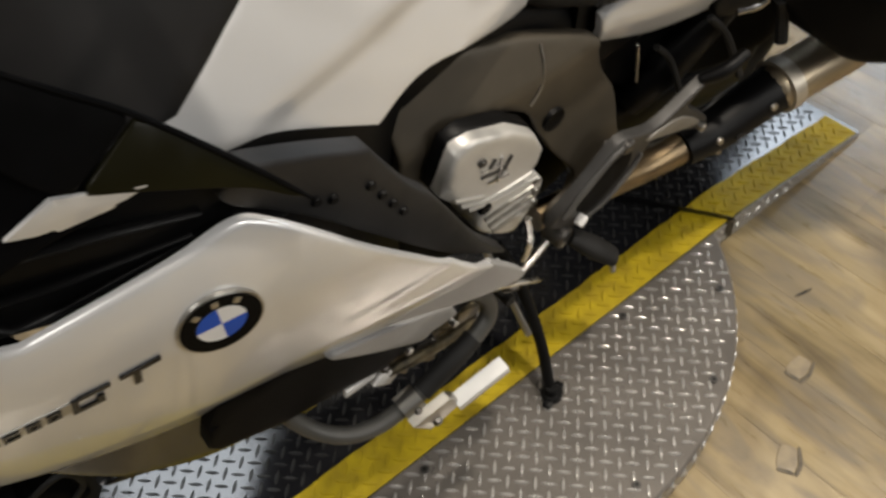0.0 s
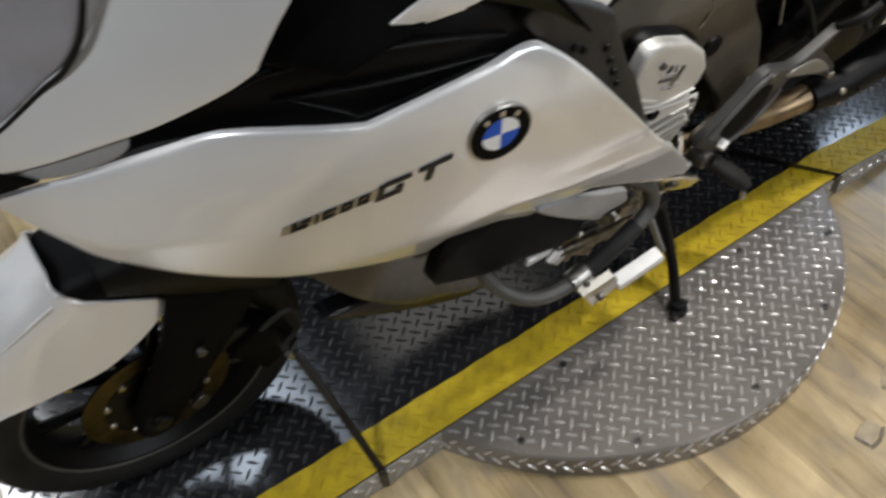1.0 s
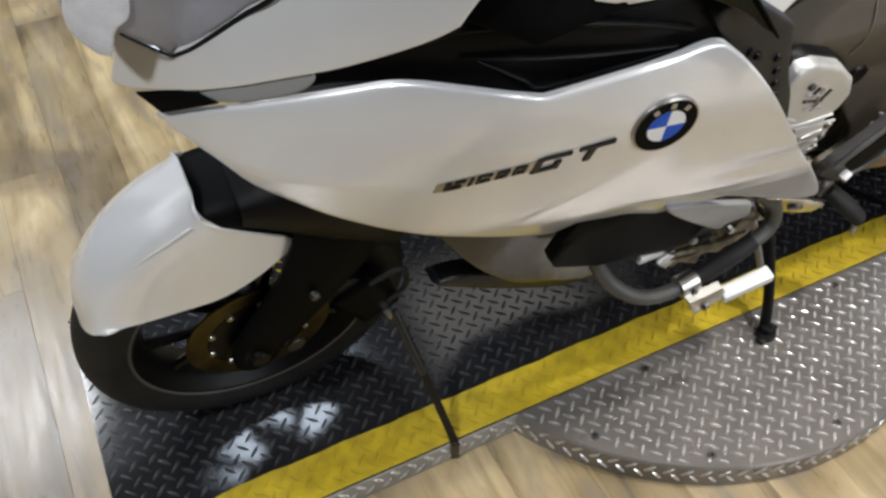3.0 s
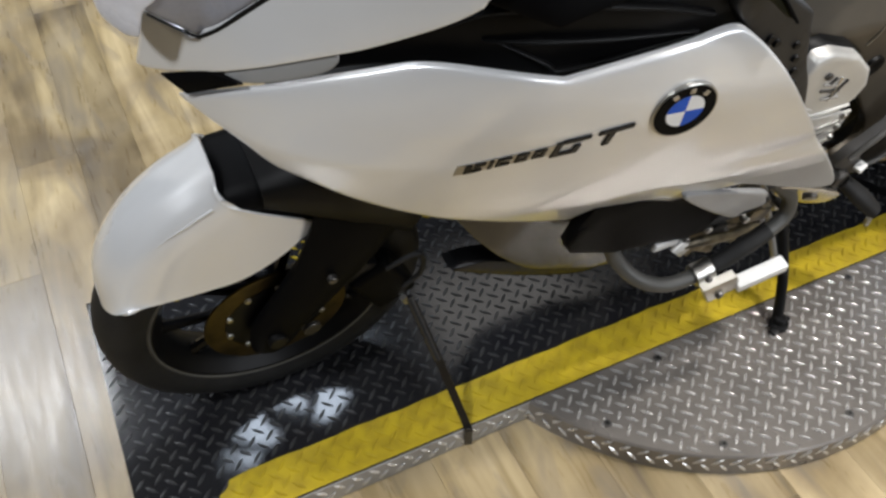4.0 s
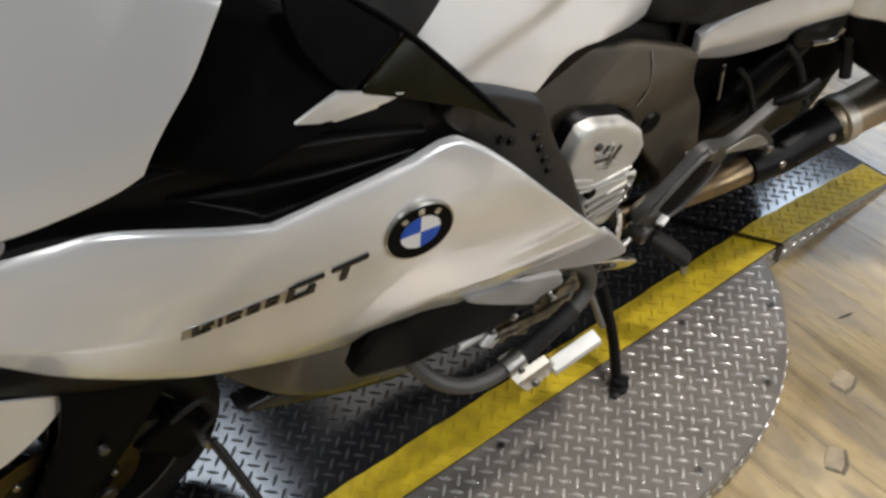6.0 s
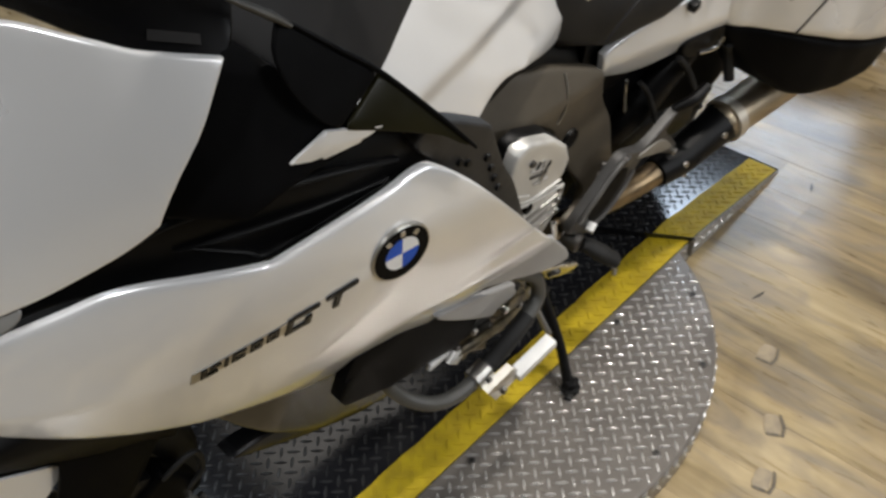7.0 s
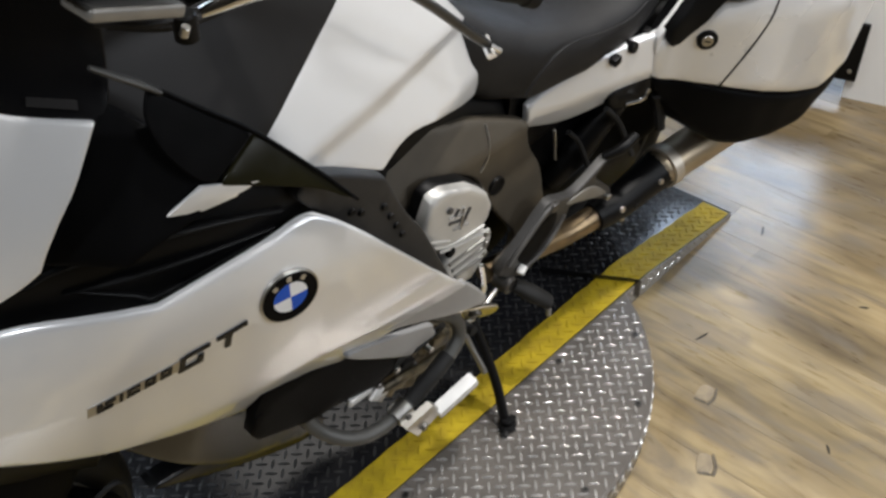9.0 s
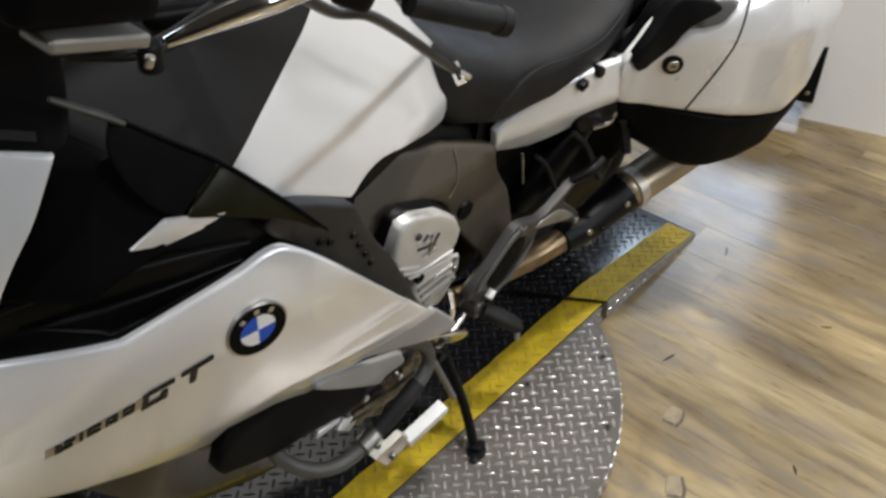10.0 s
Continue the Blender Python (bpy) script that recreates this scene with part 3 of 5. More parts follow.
part("upper_fairing", panel(UPPER, WU, 0.005, 0.003, 0.011), PEARL, bike, "pearl white upper fairing panel")


def nose(x, z):
    return max(WI(x, min(z, 1.0)), lerp(x, [-1.13, -1.11, -1.09, -1.06, -1.02], [-0.06, -0.015, 0.008, 0.022, 0.03])) - 0.003 - 0.25 * max(z - 1.0, 0)


HEAD = [(-1.104, 1.0), (-1.112, 0.965), (-1.109, 0.935), (-1.092, 0.921), (-1.075, 0.915), (-1.075, 0.915), (-1.064, 0.955), (-1.064, 0.955), (-1.04, 0.934), (-1.014, 0.912), (-1.014, 0.912), (-0.993, 0.931), (-0.968, 0.959), (-0.938, 0.990), (-0.910, 1.021), (-0.884, 1.066), (-0.855, 1.15), (-0.89, 1.20), (-1.0, 1.15), (-1.08, 1.06)]
head = part("headlight", panel(HEAD, nose, 0.012, 0.006, 0.014), LENSGREY, bike, "smoky clear headlight lens")
part("reflector", panel([(-1.104, 0.995), (-1.111, 0.962), (-1.108, 0.936), (-1.092, 0.922), (-1.076, 0.917), (-1.076, 0.917), (-1.065, 0.957), (-1.048, 0.975), (-1.04, 1.01), (-1.02, 1.06), (-0.99, 1.12), (-1.04, 1.09), (-1.09, 1.03)], lambda x, z: nose(x, z) + 0.003, 0.004, 0.003, 0.010), HEADBRIGHT, head, "pale bluish reflector behind the lens")
part("rim", tube([(x, -(nose(x, z) + 0.001), z) for x, z in ((-1.062, 0.953), (-1.04, 0.933), (-1.016, 0.913), (-1.012, 0.912), (-0.993, 0.930), (-0.968, 0.958), (-0.938, 0.989), (-0.910, 1.020), (-0.884, 1.066), (-0.86, 1.14))], [0.0015, 0.002, 0.003, 0.0035, 0.0035], 8, 5), BLACK, head)
# Flat black sheet paints the shade inside the intake opening.
mouth = panel([(-1.062, 0.830), (-1.016, 0.871), (-0.996, 0.880), (-0.983, 0.880), (-1.012, 0.855), (-1.042, 0.824)], lambda x, z: soft(x, z) - 0.004, 0.004, 0.002, 0.008, smooth_steps=1)
part("intake_mouth", mouth, INK, bike, "flat black sheet drawn for the dark intake mouth")

# dark trim behind the panels
INNER = [(-1.04, 0.83), (-0.99, 0.90), (-0.92, 0.95), (-0.8, 1.03), (-0.74, 1.10), (-0.66, 1.15), (-0.60, 1.11), (-0.45, 1.01), (-0.38, 0.94), (-0.5, 0.9), (-0.8, 0.92), (-0.95, 0.86)]
inner = part("inner_fairing", panel(INNER, lambda x, z: WI(x, z) - 0.055, 0.02, 0.006, 0.02), BLACK, bike, "satin black ribbed inner fairing")
part("duct_cheek", panel([(-0.992, 0.872), (-0.982, 0.892), (-0.915, 0.934), (-0.885, 0.945), (-0.905, 0.918)], lambda x, z: soft(x, z) - 0.014, 0.006, 0.003, 0.01), DUCT, inner, "grey duct cheek")
for line, r in (([(-0.771, 0.985), (-0.733, 1.008), (-0.650, 1.013), (-0.557, 1.006), (-0.478, 0.986)], 0.011), ([(-0.740, 0.972), (-0.680, 0.973), (-0.597, 0.970), (-0.491, 0.965)], 0.008), ([(-0.725, 0.971), (-0.671, 0.941), (-0.651, 0.928), (-0.597, 0.939), (-0.491, 0.961)], 0.006)):
    pts = [(x, -(WI(x, z) - 0.052), z) for x, z in line]
    part("rib", tube(pts, [r * 0.4, r, r, r * 0.5], 10, 6, 0.6), BLACK, inner)
part("white_infill", panel([(-0.620, 1.056), (-0.577, 1.079), (-0.511, 1.060), (-0.54, 1.051), (-0.584, 1.047)], lambda x, z: 0.266 + 0.195 * (x + 0.577) - 0.12 * (z - 1.06), 0.004, 0.0015, 0.010, smooth_steps=1), PEARL, inner, "small pearl white infill")
# dark side panel between the tank cover and the fairing tail
GAP = [(-0.44, 1.03), (-0.44, 1.03), (-0.37, 0.985), (-0.296, 0.932), (-0.296, 0.932), (-0.242, 0.825), (-0.20, 0.76), (-0.16, 0.68), (-0.10, 0.56), (-0.03, 0.45), (-0.10, 0.52), (-0.2, 0.64), (-0.38, 0.90), (-0.46, 1.0)]
gap = part("radiator_shroud", panel(GAP, lambda x, z: lerp(x, [-0.45, -0.15, 0], [0.285, 0.25, 0.23]), 0.02, 0.005, 0.02), DARK, bike, "dark grey plastic shroud with bolt heads")
for gx, gz in ((-0.30, 0.88), (-0.285, 0.85), (-0.27, 0.82), (-0.255, 0.79), (-0.37, 0.92), (-0.35, 0.905)):
    part("bolt_head", disc(0.006, 0.006, aim((gx, -lerp(gx, [-0.45, -0.15], [0.287, 0.252]), gz), (0, -1, 0)), 10), BLACK, gap)

TANK = [(-0.500, 1.018), (-0.500, 1.018), (-0.445, 1.03), (-0.338, 1.075), (-0.225, 1.13), (-0.17, 1.19), (-0.10, 1.16), (0.0, 1.03), (0.06, 0.96), (0.092, 0.905), (0.08, 0.83), (0.04, 0.82), (-0.142, 0.875), (-0.238, 0.868), (-0.238, 0.868), (-0.374, 0.950), (-0.455, 0.978)]
part("tank_cover", panel(TANK, WT, 0.004, 0.0018, 0.011), PEARL, bike, "pearl white tank side cover with a pressed crease")
COCK = [(-0.447, 1.019), (-0.447, 1.019), (-0.382, 1.052), (-0.307, 1.087), (-0.225, 1.129), (-0.172, 1.188), (-0.172, 1.188), (-0.22, 1.235), (-0.36, 1.26), (-0.52, 1.27), (-0.62, 1.22), (-0.60, 1.12), (-0.52, 1.03)]
part("cockpit_trim", panel(COCK, lambda x, z: WT(max(x, -0.5), z) + 0.001, 0.01, 0.002, 0.02), COCKPIT, bike, "dark grey cockpit side trim")
PLATEP = [(-0.17, 0.60), (-0.175, 0.72), (-0.165, 0.81), (-0.10, 0.81), (-0.05, 0.793), (0.016, 0.777), (0.084, 0.76), (0.191, 0.716), (0.203, 0.685), (0.221, 0.637), (0.259, 0.574), (0.268, 0.50), (0.272, 0.46), (0.25, 0.40), (0.20, 0.36), (0.12, 0.36),
          (0.105, 0.400), (0.147, 0.420), (0.158, 0.46), (0.118, 0.525), (0.095, 0.572), (0.056, 0.646), (-0.026, 0.70), (-0.08, 0.705), (-0.118, 0.665), (-0.125, 0.60), (-0.14, 0.58)]
plate = part("frame_plate", panel(PLATEP, WP, 0.012, 0.005, 0.013), FRAME, bike, "brown-grey cast frame side plate")
# A black disc on the plate draws the dark inside of its hole.
part("frame_hole", revolve([(0.0, -0.002), (0.016, -0.002), (0.021, -0.004), (0.022, 0.003), (0, 0.003)], 24, "y", False), BLACK, plate).matrix_basis = pose(0.116, -WP(0.116, 0.6) - 0.003, 0.598)
part("rib", tube([(x, -WP(x, z) - 0.001, z) for x, z in ((0.062, 0.662), (0.078, 0.69), (0.088, 0.718), (0.091, 0.748))], 0.002, 8), STEEL, plate)
for gx, gz in ((0.240, 0.468), (0.222, 0.452)):
    part("bolt_head", disc(0.011, 0.012, aim((gx, -WP(gx, gz) - 0.003, gz), (0, -1, 0)), 14), DARKSTEEL, plate)
STRIP = [(0.226, 0.664), (0.226, 0.664), (0.222, 0.724), (0.222, 0.724), (0.30, 0.760), (0.42, 0.802), (0.54, 0.820), (0.54, 0.820), (0.55, 0.78), (0.535, 0.705), (0.515, 0.695), (0.436, 0.658), (0.336, 0.638)]
cover_ob = part("side_cover", panel(STRIP, WS, 0.01, 0.006, 0.014), PEARL, bike, "pearl white side cover under the seat")
latch = part("latch_recess", panel([(0.425, 0.675), (0.44, 0.70), (0.53, 0.71), (0.56, 0.69), (0.53, 0.655), (0.45, 0.65)], lambda x, z: WS(x, 0.70) + 0.004, 0.02, 0.004, 0.012), BLACK, bike, "black helmet lock recess with a bright latch")
part("latch", tube([(0.455, -0.212, 0.668), (0.50, -0.225, 0.668), (0.515, -0.228, 0.69)], 0.005, 8, 4), CHROME, latch)

# engine
COVER = [(-0.146, 0.655), (-0.138, 0.680), (-0.124, 0.722), (-0.118, 0.730), (-0.088, 0.735), (-0.018, 0.705), (0.030, 0.662), (0.050, 0.620), (0.044, 0.590), (0.010, 0.552), (-0.055, 0.548), (-0.113, 0.608)]
eng = part("engine_cover", panel(COVER, lambda x, z: 0.205, 0.03, 0.008, 0.012, smooth_steps=1), SILVER, bike, "silver cast engine cover with raised ribs")
for line in (((-0.111, -0.206, 0.610), (-0.058, -0.206, 0.585), (0.029, -0.206, 0.580)), ((-0.096, -0.206, 0.589), (-0.041, -0.206, 0.571), (0.046, -0.206, 0.558)), ((-0.123, -0.206, 0.633), (-0.068, -0.206, 0.601))):
    part("rib", tube(line, 0.003, 8, 3), SILVER, eng)
BADGE = (((-0.052, -0.206, 0.674), (-0.064, -0.206, 0.658)), ((-0.040, -0.206, 0.671), (-0.043, -0.206, 0.618)), ((-0.020, -0.206, 0.659), (-0.041, -0.206, 0.624)), ((-0.077, -0.206, 0.666), (-0.037, -0.206, 0.652)), ((-0.075, -0.206, 0.650), (-0.028, -0.206, 0.635)), ((-0.063, -0.206, 0.628), (-0.022, -0.206, 0.620)))
for k, (p, q) in enumerate(BADGE):
    part("badge", tube((p, q), 0.003, 8, 1), CHROME if k % 2 else DARKSTEEL, eng)
part("bolt_head", disc(0.007, 0.010, aim((-0.078, -0.206, 0.686), (0, -1, 0)), 12), DARKSTEEL, eng)
part("cover_lug", disc(0.012, 0.008, aim((-0.063, -0.206, 0.567), (0, -1, 0)), 16), INK, eng)
part("cover_gasket", panel([((p[0] + 0.05) * 1.03 - 0.048, (p[1] - 0.64) * 1.03 + 0.64) for p in COVER], lambda x, z: 0.182, 0.02, 0.005, 0.02, smooth_steps=1), BLACK, eng)
low = part("lower_engine_cover", panel([(-0.05, 0.53), (0.006, 0.552), (0.070, 0.52), (0.078, 0.505), (0.072, 0.482), (0.062, 0.452), (0.045, 0.428), (0.022, 0.412), (-0.02, 0.44), (-0.06, 0.49)], lambda x, z: 0.195, 0.06, 0.01, 0.014), SILVER, bike, "ribbed silver lower engine cover")
for k in range(3):
    part("rib", tube([(-0.05 + 0.01 * k, -0.197, 0.515 - 0.025 * k), (0.05, -0.197, 0.52 - 0.025 * k)], 0.0045, 8, 1), STEEL, low)
for k in range(3):
    part("bolt_head", disc(0.008, 0.01, aim((0.058, -0.195, 0.53 - 0.03 * k), (0, -1, 0)), 10), STEEL, low)


def rounded(x, hw, z0, z1, k=5.0, n=20, yc=0.0):
    """A rounded-rectangle ring across the bike."""
    out, zc, hh = [], (z0 + z1) / 2, (z1 - z0) / 2
    for a in np.linspace(0, 2 * math.pi, n + 1)[:-1]:
        c, s = math.cos(a), math.sin(a)
        out.append((x, yc + hw * math.copysign(abs(c) ** (2 / k), c), zc + hh * math.copysign(abs(s) ** (2 / k), s)))
    return out


# Added black sheet that keeps the gap behind the cover dark.
part("engine_filler", panel([(-0.16, 0.72), (0.0, 0.74), (0.14, 0.64), (0.24, 0.48), (0.22, 0.36), (0.05, 0.32), (-0.12, 0.36), (-0.18, 0.52)], lambda x, z: 0.128, 0.02, 0.006, 0.03), INK, bike, "black filler sheet behind the engine cover")
part("engine_block", loft([rounded(x, hw, a, b) for x, hw, a, b in ((-0.62, 0.08, 0.48, 0.82), (-0.58, 0.14, 0.40, 0.92), (-0.45, 0.20, 0.30, 0.98), (-0.24, 0.17, 0.27, 0.90), (-0.15, 0.12, 0.27, 0.88), (0.0, 0.11, 0.27, 0.86), (0.2, 0.10, 0.30, 0.74), (0.34, 0.10, 0.38, 0.70))]), BLACK, bike, "black engine and inner frame")
# Another added black sheet, for the darkness below the seat.
part("rear_filler", panel([(0.20, 0.72), (0.42, 0.66), (0.59, 0.64), (0.74, 0.57), (0.75, 0.46), (0.60, 0.42), (0.42, 0.45), (0.27, 0.55)], lambda x, z: lerp(x, [0.2, 0.5, 0.7], [0.085, 0.13, 0.175]), 0.02, 0.005, 0.025), INK, bike, "black filler sheet under the seat")
part("rear_frame", loft([rounded(x, hw, a, b) for x, hw, a, b in ((0.2, 0.10, 0.52, 0.78), (0.45, 0.13, 0.60, 0.80), (0.6, 0.19, 0.66, 0.84), (0.95, 0.2, 0.70, 0.88), (1.08, 0.15, 0.74, 0.86))]), BLACK, bike)

# belly
def WB(x, z):
    return min(lerp(z, [0.38, 0.55, 0.72], [0.215, 0.230, 0.25]), WF(x, max(z, 0.70)) - 0.022)


BELLY = [(-0.802, 0.738), (-0.802, 0.738), (-0.762, 0.673), (-0.711, 0.589), (-0.687, 0.555), (-0.592, 0.433), (-0.509, 0.377), (-0.418, 0.331), (-0.387, 0.347), (-0.438, 0.398), (-0.531, 0.474), (-0.533, 0.548), (-0.506, 0.614), (-0.55, 0.7), (-0.68, 0.72)]
part("belly_panel", panel(BELLY, WB, 0.006, 0.005, 0.018), BELLYGREY, bike, "glossy grey lower fairing panel")
VENT = [(-0.540, 0.634), (-0.560, 0.595), (-0.571, 0.555), (-0.561, 0.533), (-0.469, 0.482), (-0.383, 0.460), (-0.302, 0.431), (-0.239, 0.426), (-0.220, 0.446), (-0.360, 0.586), (-0.467, 0.622)]
part("lower_vent", panel(VENT, lambda x, z: 0.270, 0.02, 0.004, 0.018, smooth_steps=1), INK, bike, "matt black lower vent panel")
LIP = [(-0.17, 0.655), (-0.15, 0.645), (-0.086, 0.560), (-0.105, 0.548), (-0.242, 0.606), (-0.36, 0.652), (-0.44, 0.690), (-0.318, 0.680)]
part("silver_lip", panel(LIP, lambda x, z: min(0.328, WF(x, max(z, 0.665)) - 0.007), 0.006, 0.004, 0.012), GREY, bike, "silver-grey lower trim lip")
LIP2 = [(-0.399, 0.630), (-0.217, 0.555), (-0.192, 0.526), (-0.188, 0.505), (-0.230, 0.506), (-0.264, 0.507)]
part("silver_lip", panel(LIP2, lambda x, z: 0.295, 0.006, 0.004, 0.012), GREY, bike, "silver-grey lower trim lip")
def tilted(x, z):
    return 0.302 + 0.45 * (x + 0.08) + 0.55 * (z - 0.48)


lugp = part("stand_bracket", panel([(-0.175, 0.545), (-0.12, 0.548), (-0.062, 0.522), (-0.040, 0.484), (-0.034, 0.450), (-0.055, 0.438), (-0.09, 0.452), (-0.14, 0.484)], tilted, 0.006, 0.004, 0.010), POLISHED, bike, "polished bracket that mirrors the yellow tape")
# The hole's shade is a dark disc set on the bracket.
part("bracket_hole", disc(0.013, 0.008, aim((-0.092, -tilted(-0.092, 0.497) - 0.001, 0.497), (-0.4, -1, -0.5)), 18), DARKSTEEL, lugp)
part("belly_spoiler", panel([(-0.712, 0.428), (-0.712, 0.428), (-0.69, 0.430), (-0.635, 0.414), (-0.55, 0.36), (-0.45, 0.315), (-0.36, 0.275), (-0.37, 0.24), (-0.43, 0.245), (-0.56, 0.318), (-0.685, 0.405)], lambda x, z: 0.172, 0.03, 0.008, 0.015), GLOSS, bike, "gloss black belly spoiler")

# emblem and model mark, as plain shapes on the fairing
ex, ez = -0.506, 0.879
slope = (WF(ex + 0.04, ez) - WF(ex - 0.04, ez)) / 0.08
nrm = Vector((-slope, -1, -(WF(ex, ez + 0.04) - WF(ex, ez - 0.04)) / 0.08)).normalized()
place = Vector((ex, -WF(ex, ez), ez))
xax = Vector((1, -slope, 0)).normalized()
zax = nrm.cross(xax).normalized()
EM = Matrix((xax, zax, nrm)).transposed().to_4x4()
EM.translation = place + nrm * 0.001
emblem = part("emblem", revolve([(0, -0.004), (0.0435, -0.004), (0.0435, 0.0005), (0.0422, 0.0015), (0.0408, 0.001), (0, 0.001)], 48, "z", False), STEEL, fairing, "round enamel emblem with a silver rim")
emblem.matrix_basis = EM
part("ring", revolve([(0.0255, 0.001), (0.0408, 0.001), (0.0408, 0.0018), (0.0255, 0.0018)], 48, "z"), INK, emblem)
for q in range(4):
    bm = bmesh.new()
    c0 = bm.verts.new((0, 0, 0.0018))
    arc = [bm.verts.new((0.0252 * math.cos(a), 0.0252 * math.sin(a), 0.0018)) for a in np.linspace(q * math.pi / 2, (q + 1) * math.pi / 2, 10)]
    for a, b in zip(arc, arc[1:]):
        bm.faces.new((c0, a, b))
    part("quadrant", bm, BLUE if q % 2 else WHITE, emblem)
for k in range(3):
    a = radians(90 + 38 * (k - 1))
    part("mark", rbox((0.007, 0.008, 0.001), 0.0004, pose(0.033 * math.cos(a), 0.033 * math.sin(a), 0.0021, 0, 0, math.degrees(a) - 90)), STEEL, emblem)
K0, K1 = Vector((-0.772, 0.799)), Vector((-0.570, 0.854))
along = (K1 - K0).normalized()
up2 = Vector((-along.y, along.x))
length = (K1 - K0).length


def on_mark(u, v):
    """A place on the mark: u along it, v metres up, slanted like the strokes."""
    return K0 + along * (length * u + v * 0.45) + up2 * v


def decal(u0, u1, lo, hi, lift):
    """A thin plate with sides that follows the fairing."""
    bm = bmesh.new()
    n = max(2, int((u1 - u0) * 30))
    rows = []
    for i in range(n + 1):
        u = u0 + (u1 - u0) * i / n
        q = [on_mark(u, lo), on_mark(u, hi)]
        rows.append([bm.verts.new((p.x, -(WF(p.x, p.y) + d), p.y)) for p, d in ((q[0], -0.001), (q[0], lift), (q[1], lift), (q[1], -0.001))])
    for r, t in zip(rows, rows[1:]):
        for k in range(4):
            bm.faces.new((r[k], r[(k + 1) % 4], t[(k + 1) % 4], t[k]))
    bm.faces.new(rows[0][::-1])
    bm.faces.new(rows[-1])
    return bm


mark = part("model_mark", decal(0.0, 0.60, -0.0095, 0.0095, 0.0012), STEEL, fairing, "dark model mark drawn as plain bars on a silver strip", smooth=False)
STROKES = ((0.05, 0.085, -0.0075, 0.0075), (0.085, 0.15, -0.0075, -0.003), (0.10, 0.165, 0.0025, 0.0075), (0.19, 0.21, -0.0075, 0.0075), (0.235, 0.255, -0.0075, 0.0075), (0.255, 0.315, -0.0075, -0.0035), (0.255, 0.315, 0.0035, 0.0075), (0.345, 0.365, -0.0075, 0.0075), (0.365, 0.395, 0.0035, 0.0075),
           (0.365, 0.395, -0.0075, -0.0035), (0.395, 0.415, -0.0075, 0.0075), (0.445, 0.465, -0.0075, 0.0075), (0.465, 0.495, 0.0035, 0.0075), (0.465, 0.495, -0.0075, -0.0035), (0.495, 0.515, -0.0075, 0.0075), (0.565, 0.60, -0.015, 0.012), (0.60, 0.72, -0.015, -0.009), (0.60, 0.755, 0.008, 0.014), (0.685, 0.72, -0.009, 0.0), (0.80, 1.0, 0.009, 0.015), (0.865, 0.90, -0.014, 0.009))
for a, b, lo, hi in STROKES:
    part("bar", decal(a, b, lo, hi, 0.003), GLOSS, mark, smooth=False)


# wheels
def wheel(name, x, radius, width, rim_r, rim_mat, spoke_mat, label, spokes=10):
    w2 = width / 2
    prof = [(rim_r, -w2 * 0.8), (rim_r + 0.015, -w2 * 0.95)]
    for k in range(13):
        a = math.pi * k / 12
        prof.append((rim_r + 0.03 + (radius - rim_r - 0.03) * math.sin(a) ** 0.75, -w2 * math.cos(a)))
    prof += [(rim_r + 0.015, w2 * 0.95), (rim_r, w2 * 0.8)]
    w_ = part(name, revolve(prof, 72), RUBBER, bike, label)
    w_.matrix_basis = pose(x, 0, radius)
    rim = part("rim", revolve([(rim_r + 0.006, -w2 * 0.82), (rim_r - 0.006, -w2 * 0.8), (rim_r - 0.016, -w2 * 0.55), (rim_r - 0.03, -w2 * 0.3), (rim_r - 0.03, w2 * 0.3), (rim_r - 0.016, w2 * 0.55), (rim_r - 0.006, w2 * 0.8), (rim_r + 0.006, w2 * 0.82)], 72), rim_mat, w_)
    # Grey ring on the black rim puts the lip's highlight into its colour.
    part("rim_lip", revolve([(rim_r + 0.004, -w2 * 0.83), (rim_r + 0.001, -w2 * 0.87), (rim_r - 0.003, -w2 * 0.83)], 72), BARGREY, w_)
    part("hub", revolve([(0.0, -0.055), (0.03, -0.055), (0.045, -0.04), (0.05, 0), (0.045, 0.04), (0.03, 0.055), (0, 0.055)], 32, "y", False), spoke_mat, w_)
    for k in range(spokes):
        a = 2 * math.pi * k / spokes + (0.16 if k % 2 else -0.16)
        e = 2 * math.pi * k / spokes
        p0, p1 = (0.04 * math.cos(a), -0.014, 0.04 * math.sin(a)), ((rim_r - 0.025) * math.cos(e), -0.012, (rim_r - 0.025) * math.sin(e))
        part("spoke", tube([p0, ((p0[0] + p1[0]) / 2, -0.018, (p0[2] + p1[2]) / 2), p1], [0.013, 0.009, 0.012], 8, 4), spoke_mat, w_)
    return w_


front = wheel("front_wheel", -0.985, 0.293, 0.12, 0.216, BLACK, GLOSS, "black front tyre on a cast rim")
d = part("brake_disc", revolve([(0.092, -0.002), (0.128, -0.002), (0.128, 0.002), (0.092, 0.002)], 64), BRONZE, front, "bronze-tinted brake disc")
d.matrix_basis = pose(0, -0.062, 0)
for k in range(10):
    a = math.radians(36 * k + 12)
    part("disc_bobbin", disc(0.006, 0.008, aim((0.088 * math.cos(a), -0.064, 0.088 * math.sin(a)), (0, -1, 0)), 10), STEEL, front)
part("disc_carrier", revolve([(0.03, -0.004), (0.09, -0.004), (0.09, 0.003), (0.03, 0.003)], 30), BLACK, front).matrix_basis = pose(0, -0.06, 0)
rear = wheel("rear_wheel", 0.68, 0.315, 0.19, 0.216, BLACK, BLACK, "black rear tyre on a dark cast rim")

